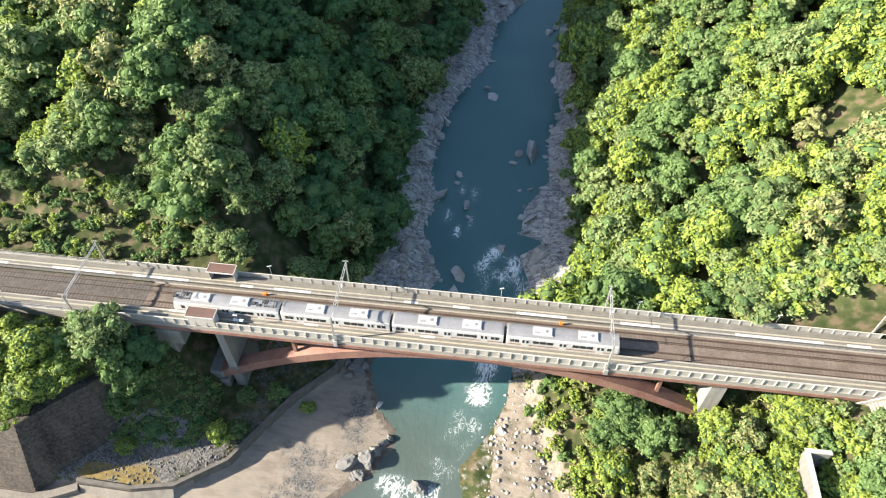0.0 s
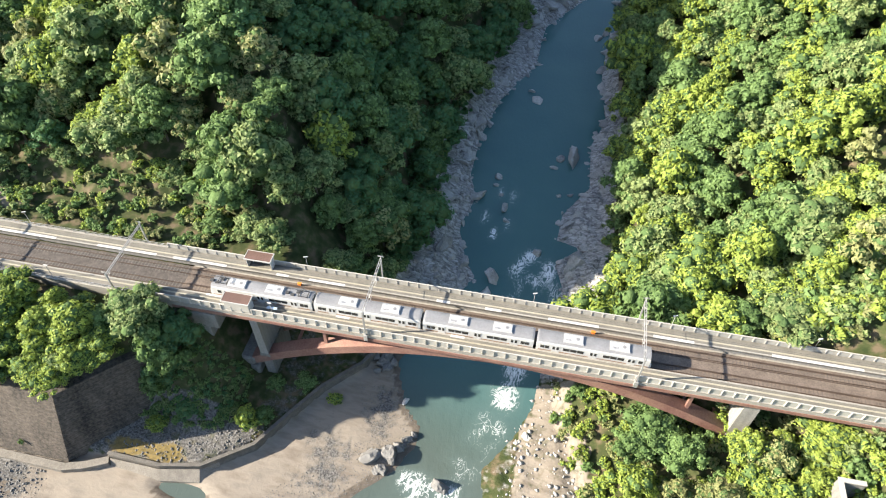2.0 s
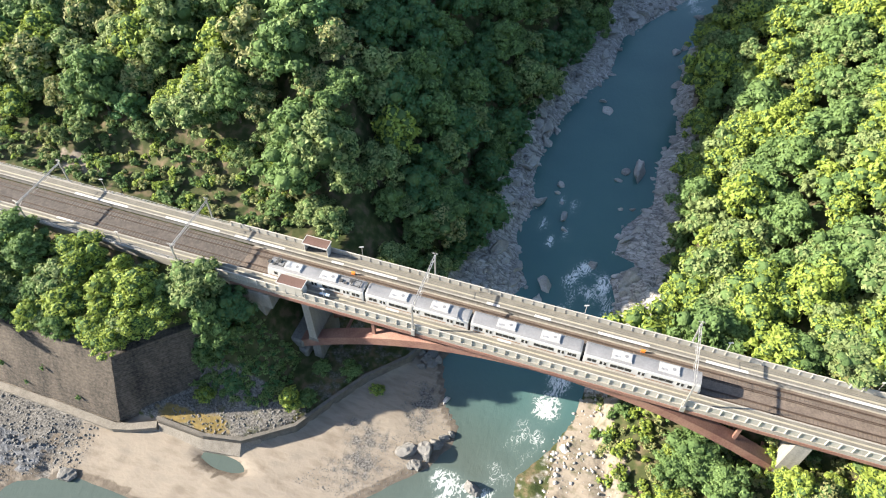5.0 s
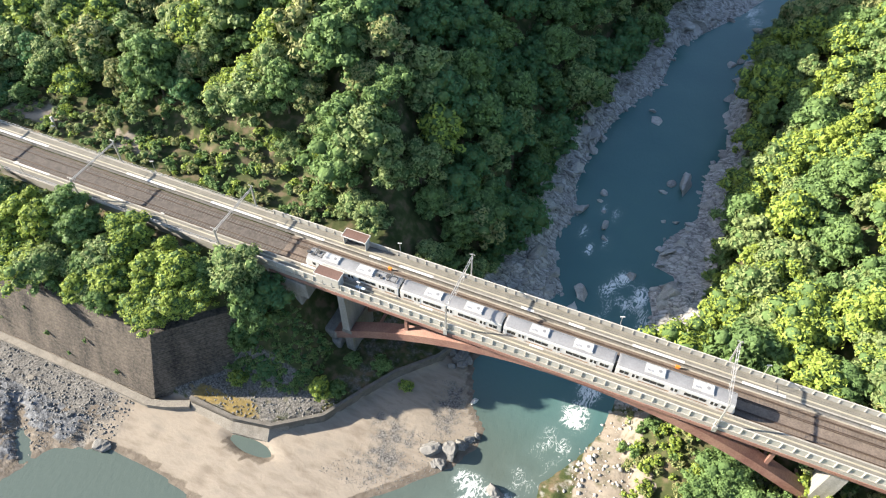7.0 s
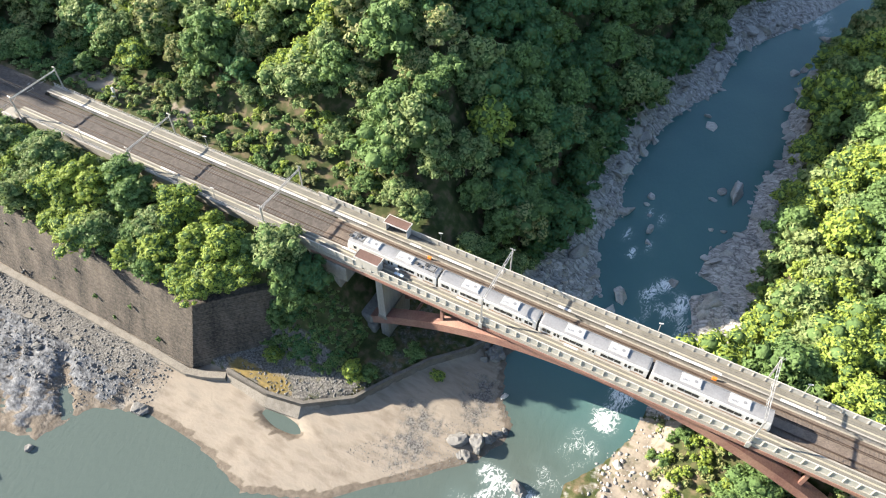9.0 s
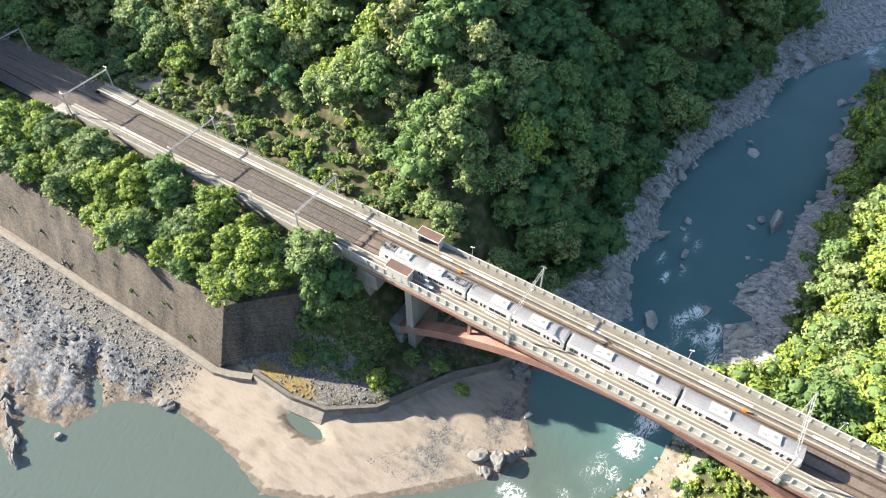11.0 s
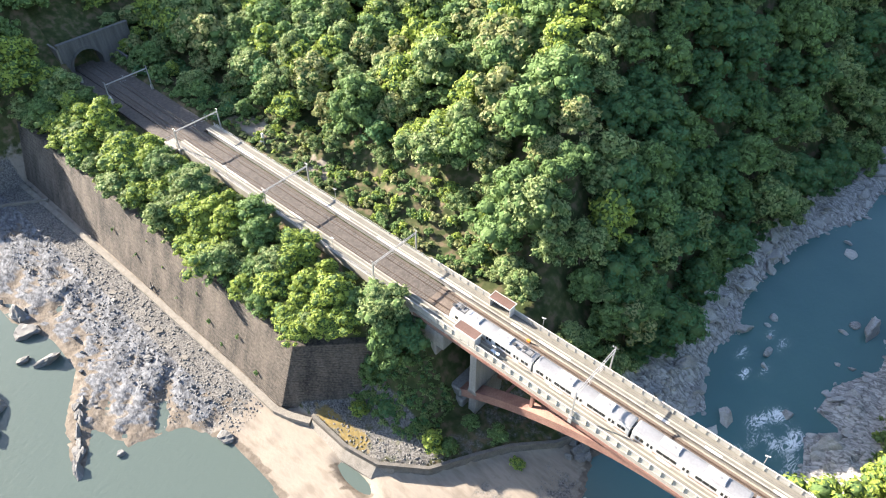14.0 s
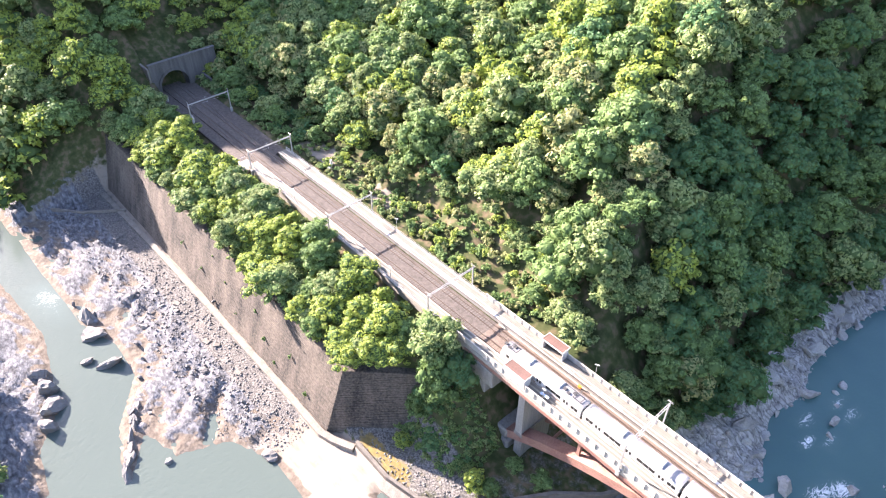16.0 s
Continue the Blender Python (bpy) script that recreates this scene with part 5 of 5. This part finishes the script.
def train_car(x, nose, panto):
    words = "white commuter train car with grey roof" + (" and roof pantographs" if panto else " and driver's cab" if nose else "")
    ob = thing("train_car", pose(x, -1.75, 0.02), words, "train car", "cars of the commuter train")
    part("body", BODIES[nose], None, ob)
    part("underframe", UNDER, None, ob)
    part("stripe", SKIRT, None, ob, "brown stripe")
    for bx in (-6.7, 6.7):
        part("bogie", BOGIE, None, ob).location = (bx, 0, 0)
    for s in (-1, 1):
        for dx in (-6.4, 0, 6.4):
            d = part("door", DOOR, None, ob)
            d.location = (dx, s * 1.472, 0)
            for k in (-0.34, 0.34):
                part("window", PANE_DOOR, None, d).location = (k, s * 0.015, 2.25)
        for wx in (-4.6, -3.4, -2.2, 2.2, 3.4, 4.6):
            w = part("window", PANE_WIDE, None, ob)
            w.matrix_basis = pose(wx, s * 1.47, 2.25, s * -1.5)
        for wx in (-8.7, -7.9, 7.9, 8.7):
            if nose and (wx * nose) > 8.2:
                continue
            part("window", PANE_END, None, ob).location = (wx, s * 1.475, 2.25)
    for ax in (-3.6 if not panto else -4.6, 4.2 if not panto else 2.6):
        a = part("air_conditioner", AC_BOX, None, ob)
        a.location = (ax, 0, 3.56)
        part("fan_cover", FAN, None, a)
        part("grille", GRILLE, None, a)
    if panto:
        for px in (-7.4, 8.0):
            pg = part("pantograph", PANTO, None, ob)
            pg.location = (px, 0, 3.66)
            for sx in (-0.2, 0.05):
                part("contact_strip", PANTO_STRIP, None, pg).location = (sx, 0, 0)
            for fx, fy in ((-0.8, -0.65), (0.8, -0.65), (-0.8, 0.65), (0.8, 0.65)):
                part("insulator", PANTO_INSULATOR, None, pg).location = (fx, fy, 0)
        part("roof_gear", GEAR, None, ob).location = (5.9, 0, 3.6)
        part("roof_gear", GEAR, None, ob).location = (-8.6, 0, 3.55)
    if nose:
        w = part("windscreen", CAB, None, ob)
        w.matrix_basis = pose(nose * 9.62, 0, 2.55, 0, -nose * 14.5)
        for y in (-1.05, 1.05):
            part("headlight", HEADLAMP, None, ob).location = (nose * 9.8, y, 1.5)
    if nose <= 0:
        part("gangway", GANG, None, ob).location = (10.0, 0, 0)
    return ob


FRONT = -57.2
for k, (nose, panto) in enumerate(((-1, True), (0, False), (0, False), (1, False))):
    train_car(FRONT + 9.9 + 20.0 * k, nose, panto)


# ---- rocks ----
def boulder_mesh(seed, material, sub=3):
    bm = bmesh.new()
    bmesh.ops.create_icosphere(bm, subdivisions=sub, radius=1.0)
    r = random.Random(seed)
    off = Vector((r.uniform(0, 90), r.uniform(0, 90), r.uniform(0, 90)))
    cuts = [(Vector((r.gauss(0, 1), r.gauss(0, 1), r.gauss(0, 1))).normalized(), r.uniform(0.42, 0.75)) for _ in range(12)]
    for v in bm.verts:
        p = v.co.copy()
        for n, h in cuts:
            over = p.dot(n) - h
            if over > 0:
                p -= n * over * 0.96
        p *= 1.25 + 0.24 * noise.noise(v.co * 1.4 + off) + 0.16 * noise.noise(v.co * 3.5 + off) + 0.09 * noise.noise(v.co * 8 + off)
        p.z += 0.05 * math.sin(p.z * 14 + 3 * p.x)
        v.co = p
    return bm_mesh("boulder", bm, material)


BOULDERS = [boulder_mesh(k, M_ROCK) for k in range(7)]
CRAGS = [boulder_mesh(20 + k, M_CRAG) for k in range(7)]
PALE = boulder_mesh(50, M_STONE)


def boulder(x, y, sx, sy, sz, k, words="grey river boulder standing in the water", z=WATER, turn=None):
    ob = new("boulder", PALE if k < 0 else (CRAGS if x > -35 and y > 8 else BOULDERS)[k % 7])
    ob.matrix_world = Matrix.LocRotScale((x, y, z + sz * 0.15), Euler((0.2 * (k % 7), 0.1 * (k % 7), turn if turn is not None else x * 1.3)), (sx, sy, sz))
    return tagged(ob, words, "boulder", "river boulders")


for x, y, sx, sy, sz, k in ((7.3, 77.5, 1.8, 3.6, 2.6, 0), (3.4, 77, 1.6, 1.1, 0.9, 1), (2.2, 72.8, 1.2, 1.0, 0.7, 2), (-5.7, 101.4, 2.3, 1.6, 1.1, 3), (-7.6, 106, 1.2, 0.9, 0.6, 4), (16.7, 163.4, 2.6, 1.7, 1.1, 5),
                            (13.1, 143.4, 2.6, 1.8, 1.0, 6), (10.5, 139, 2.0, 1.4, 0.8, 0), (-12, 66.4, 1.1, 1.0, 0.9, 1), (-12.3, 63, 0.8, 0.9, 0.6, 2), (-10.5, 59.5, 0.7, 0.6, 0.5, 3), (-8.7, 54.9, 2.4, 1.1, 0.7, 4),
                            (-8.0, 50.5, 0.9, 0.8, 0.6, 5), (-8.1, 30.8, 1.3, 3.4, 1.3, 6), (-9.5, 26.5, 1.2, 1.6, 0.9, 2), (1.2, 40.9, 1.2, 1.1, 0.9, 0), (5.5, 52, 1.0, 0.9, 0.6, 1), (4.4, 62, 0.7, 0.6, 0.5, 3), (7.4, 63, 0.8, 0.6, 0.5, 5)):
    boulder(x, y, sx, sy, sz, k)
boulder(-21.1, -4.2, 0.9, 0.75, 0.7, -1, "single pale boulder at the sand bar's edge")
boulder(4.1, -7.4, 0.85, 0.8, 0.75, -1, "single pale boulder on the bank", z=-24.2)
for x, y, sx, sy, sz, k in ((-25.2, -17.6, 1.8, 2.4, 2.3, 2), (-21.2, -16.4, 1.9, 2.3, 2.0, 4), (-19.6, -14.2, 1.5, 1.3, 1.5, 5), (-18.6, -12.2, 1.3, 1.0, 1.0, 6), (-22, -19.4, 1.3, 1.0, 1.0, 0), (-23.4, -19.6, 0.9, 0.9, 0.7, 1), (-17.6, -11.2, 0.9, 0.8, 0.7, 3), (-10.2, -20.6, 2.0, 1.4, 1.1, 5)):
    boulder(x, y, sx, sy, sz, k, "jagged pale-grey rock at the rapids beside the sand")
for x, y, sx, sy, sz, k in ((-28, 3.4, 1.5, 1.2, 1.2, 0), (-26.4, 2.4, 1.3, 1.1, 1.0, 1), (-27.2, 5, 1.6, 1.4, 1.6, 2), (-29.6, 4.6, 1.4, 1.2, 1.2, 3), (-25.4, 3.8, 1.0, 0.9, 0.8, 4), (-28.4, 1.4, 0.9, 0.8, 0.7, 6)):
    boulder(x, y, sx, sy, sz, k, "grey broken rock heaped under the bridge", z=-24.3)
for x, y, sx, sy, sz, k in ((-136.4, -61.5, 1.7, 1.2, 1.1, 2), (-144.5, -57, 3.4, 2.6, 1.5, 0), (-132, -57.5, 3.4, 1.8, 1.2, 3), (-150, -56, 3.2, 3.0, 1.6, 5), 
                            (-97.7, -58.6, 0.9, 0.9, 0.7, 0), (-84.6, -42.6, 2.0, 1.5, 1.3, 1), (-128, -71.5, 2.6, 3.0, 2.4, 2), (-123, -74.5, 2.4, 2.2, 1.8, 3), (-134, -71.5, 2.2, 2.6, 2.6, 4), (-139, -70.8, 2.4, 2.0, 2.0, 6)):
    boulder(x, y, sx, sy, sz, k, "dark water-worn rock at the edge of the pool")


r = random.Random(77)
# crags along both rocky banks, close above the water
for line, side, lo, hi, n in ((SHORE_A, -1, 28, 172, 90), (SHORE_C, 1, 8, 150, 60)):
    pts = sorted((p[1], p[0]) for p in line if abs(p[0]) < 60 and p[1] > -26)
    ys, xs = [p[0] for p in pts], [p[1] for p in pts]
    for k in range(n):
        y = lo + (hi - lo) * (k + r.uniform(-0.4, 0.4)) / n
        x = float(np.interp(y, ys, xs)) + side * r.uniform(-0.8, 6.0)
        z = max(land_z(x, y), WATER)
        w = 0.6 + 2.2 * r.random() ** 1.8
        boulder(x, y, w, w * r.uniform(0.6, 1.3), w * r.uniform(0.35, 0.6), k, "pale-grey angular crag on the rocky river bank", z=z - 0.2)


# the tongue of layered bedrock that runs out into the pool
for k in range(13):
    f = k / 12
    x, y = -117 + 17.5 * f + r.uniform(-0.6, 0.6), -57.5 - 9.3 * f + r.uniform(-0.5, 0.5)
    boulder(x, y, r.uniform(1.5, 2.3), r.uniform(0.7, 1.15), r.uniform(0.6, 1.0), k, "long blue-grey ledge of layered rock in the pool", turn=-0.5 + r.uniform(-0.15, 0.15))
# loose boulders and broken slabs on the bedrock before the great wall
for k in range(46):
    x = r.uniform(-158, -92)
    y = r.uniform(-60, -38)
    if float(shore_distance(np.array([x]), np.array([y]))[0]) < 0.5:
        continue
    w = 0.3 + 0.8 * r.random() ** 2
    boulder(x, y, w, w * r.uniform(0.7, 1.3), w * r.uniform(0.5, 0.8), k, "blue-grey water-worn boulder on the bedrock", z=land_z(x, y))
for x, y, w, d, turn in ((-122, -37.5, 1.9, 1.2, 20), (-119, -36.2, 1.6, 0.8, 60), (-108, -36.5, 1.5, 1.0, 10), (-139, -37, 1.8, 1.1, 35), (-147, -39, 1.4, 0.9, -15)):
    slab = new("broken_slab", bm_mesh("broken_slab", boxes((-w / 2, w / 2, -d / 2, d / 2, -0.3, 0.16), bevel=0.06), M_APRON))
    slab.matrix_world = pose(x, y, land_z(x, y) + 0.2, 6, 4, turn)
    tagged(slab, "pale broken concrete slab lying among rubble", "slab", "broken slabs")


def rubble(name, label, count, seed, region, smin, smax, material=M_ROCK):
    """Loose stones too many to count, as one object lying on the ground."""
    r = np.random.default_rng(seed)
    x0, x1, y0, y1, test = region
    x, y = r.uniform(x0, x1, count * 4), r.uniform(y0, y1, count * 4)
    z, d, rocky, west, terr, on, sl, sr = land(x, y)
    keep = np.nonzero(test(x, y, z, d, terr, on, sl, sr))[0][:count]
    vs, fs = [], []
    for n, i in enumerate(keep):
        s = smin + (smax - smin) * r.uniform(0, 1) ** 3
        v = ICO_V * r.uniform(0.6, 1.15, (len(ICO_V), 1)) * s * np.array([1.2, 0.9, 0.65])
        a = r.uniform(0, 6.28)
        c, q = math.cos(a), math.sin(a)
        vs.append(np.stack([v[:, 0] * c - v[:, 1] * q + x[i], v[:, 0] * q + v[:, 1] * c + y[i], v[:, 2] + z[i] + s * 0.12], 1))
        fs.append(ICO_F + n * len(ICO_V))
    me = raw_mesh(name, np.concatenate(vs), np.concatenate(fs), [material])
    return tagged(new(name, me), label, "rubble", kind="stuff")


rubble("rubble", "grey rubble strewn before the retaining wall", 6500, 3, (-200, -84, -48, -32.3, lambda x, y, z, d, t, o, sl, sr: (d > 1) & (z < -20)), 0.06, 0.36)
rubble("rubble", "grey broken stone on the gravel terrace", 1300, 5, (-72, -46, -27, -15, lambda x, y, z, d, t, o, sl, sr: t & (z < -17)), 0.06, 0.32)
rubble("rubble", "loose rocks along the shaded river bank", 1500, 8, (-32, 2, 10, 175, lambda x, y, z, d, t, o, sl, sr: (d > -0.8) & (sl < 1) & (x < 0)), 0.12, 0.8, M_CRAG)
rubble("rubble", "loose rocks on the opposite river bank", 1700, 9, (0, 34, -26, 175, lambda x, y, z, d, t, o, sl, sr: (d > -0.8) & (sr < 1.5) & (x > -4)), 0.08, 0.6, M_CRAG)
rubble("rubble", "pebbles along the sand bar's shore", 2600, 12, (-45, -17, -30, -2, lambda x, y, z, d, t, o, sl, sr: (d > 0.2) & (d < 9) & ~t), 0.04, 0.15)

# ---- small things on the platforms and track ----
for x in (-42.3, 12.7):
    ob = thing("cable_box", pose(x, 2.9, -0.2), "bright orange cover beside the far platform edge", "equipment box", "orange covers")
    part("box_body", boxes((-0.36, 0.36, -0.2, 0.2, 0, 0.55), bevel=0.04), M_ORANGE, ob)
    part("lid", boxes((-0.4, 0.4, -0.23, 0.23, 0.55, 0.6), bevel=0.02), M_ORANGE, ob)
board = thing("notice_board", pose(-44.6, -4.6, 1.1), "pale blue board on the platform beside the shelter", "board")
part("board_panel", boxes((-0.95, 0.95, -0.28, 0.28, 0.75, 0.83), bevel=0.01), M_BLUE, board)
for x in (-0.8, 0.8):
    part("leg", rods(((x, 0, 0), (x, 0, 0.75), 0.04)), M_GALV, board)
for x, y in ((-198.6, -5.4), (-183, -5.0), (-181.5, -5.3)):
    cab = thing("equipment_cabinet", pose(x, y, -0.62), "white trackside equipment cabinet near the tunnel", "cabinet", "trackside cabinets")
    part("cabinet_body", boxes((-0.45, 0.45, -0.3, 0.3, 0, 1.3), bevel=0.03), M_WHITE, cab)
    part("cabinet_roof", boxes((-0.5, 0.5, -0.36, 0.36, 1.3, 1.38), bevel=0.02), M_GALV, cab)
mast = thing("signal_post", pose(-131.5, 9.5, -0.5), "white signal equipment on a post beside the platform", "signal")
part("post", rods(((0, 0, 0), (0, 0, 4.2), 0.08)), M_GALV, mast)
part("signal_head", boxes((-0.3, 0.3, -0.25, 0.25, 3.2, 4.5), bevel=0.04), M_WHITE, mast)
part("relay_case", boxes((-1.9, -0.9, -0.4, 0.4, 0, 1.4), bevel=0.04), M_WHITE, mast)

# ---- the station's end: landing, stair and walls on the sunny side ----
PALEC = M_CONC
end = thing("station_stair", pose(0, 0, 0), "pale concrete stair leading down from the platform", "stair")
part("landing", boxes((66.5, 84, -9.6, -5.9, 0.6, 1.0), (70, 84, -9.4, -6.1, -6, 0.6)), PALEC, end)
for i in range(12):
    part("step", boxes((66.5 - 0.42 * (i + 1), 66.5 - 0.42 * i, -9.4, -6.3, 0.6 - 0.34 * (i + 1) - 0.4, 0.78 - 0.34 * (i + 1) + 0.2)), PALEC, end)
for y in (-9.65, -6.2):
    bm = bmesh.new()
    q = [bm.verts.new((x, yy, z)) for yy in (y - 0.12, y + 0.12) for x, z in ((66.5, 0.4), (66.5, 2.0), (61.3, -2.3), (61.3, -3.9))]
    for f in ((0, 1, 2, 3), (7, 6, 5, 4), (0, 4, 5, 1), (1, 5, 6, 2), (2, 6, 7, 3), (3, 7, 4, 0)):
        bm.faces.new([q[k] for k in f])
    part("side_wall", bm, M_PARA, end)
part("stringer", boxes((61.3, 70, -9.3, -6.4, -8, -3.6)), M_PIER, end)
fenced = thing("concrete_channel", pose(0, 0, 0), "white-rimmed concrete channel among trees below the station", "channel")
part("rim_wall", boxes((52.9, 53.4, -36, -14.6, -13, -3.6)), M_PORTAL, fenced)
part("rim_cap", boxes((52.75, 53.5, -36, -14.45, -3.6, -3.35)), M_PARA, fenced, "pale concrete cap")
part("rim_wall", boxes((53.4, 57, -15.1, -14.6, -13, -3.6)), M_PORTAL, fenced)
part("rim_cap", boxes((53.5, 57, -15.2, -14.45, -3.6, -3.35)), M_PARA, fenced, "pale concrete cap")
part("channel_floor", boxes((53.4, 60, -36, -15.2, -12, -9)), M_PORTAL, fenced)
shed = thing("platform_end_wall", pose(0, 0, 0), "pale concrete wall at the platform's end", "wall")
part("wall_body", boxes((58, 80, 8.6, 9.0, -3, 1.4), bevel=0.04), PALEC, shed)
part("paving", boxes((58, 80, 6.3, 8.6, -1.6, 0.9)), PALEC, shed)

# weeds rooted in the wall's joints
for k, (x, f) in enumerate(((-97, 0.5), (-108, 0.35), (-113, 0.6), (-121, 0.25), (-127, 0.55), (-139, 0.4), (-150, 0.5), (-90, 0.2), (-103, 0.15), (-117, 0.8), (-134, 0.75))):
    w = thing("weed_clump", Matrix.LocRotScale((x, -30.3 + 5.2 * f, FOOT + 17.2 * f), Euler((0.9, 0, k)), (0.45, 0.45, 0.35)), "small green weed clump growing from the masonry wall", "weeds", "wall weeds")
    cv, cf, lv, lf = BUSH[k % 3]
    if k < 3:
        WEED = WEED + [raw_mesh("leaves", np.concatenate([cv, lv]), np.concatenate([cf, lf + len(cv)]), [M_CORE, M_LEAF[1]], np.repeat([0, 1], [len(cf), len(lf)]))] if k else [raw_mesh("leaves", np.concatenate([cv, lv]), np.concatenate([cf, lf + len(cv)]), [M_CORE, M_LEAF[1]], np.repeat([0, 1], [len(cf), len(lf)]))]
    part("leaves", WEED[k % 3], None, w)

# railing round the landing at the near platform's far end
rail_end = thing("railing", pose(-150.5, -5.2, -0.4), "white railing round a small landing at the platform's end", "railing")
part("landing", boxes((-2.4, 2.4, -1.6, 1.4, -1.4, 0.0)), M_CONC, rail_end)
for x, y in ((-2.3, -1.5), (0, -1.5), (2.3, -1.5), (-2.3, 0), (-2.3, 1.3)):
    part("post", rods(((x, y, 0), (x, y, 1.1), 0.05)), M_WHITE, rail_end)
part("handrail", rods(((-2.3, -1.5, 1.1), (2.3, -1.5, 1.1), 0.05), ((-2.3, -1.5, 1.1), (-2.3, 1.3, 1.1), 0.05), ((-2.3, -1.5, 0.6), (2.3, -1.5, 0.6), 0.04)), M_WHITE, rail_end)
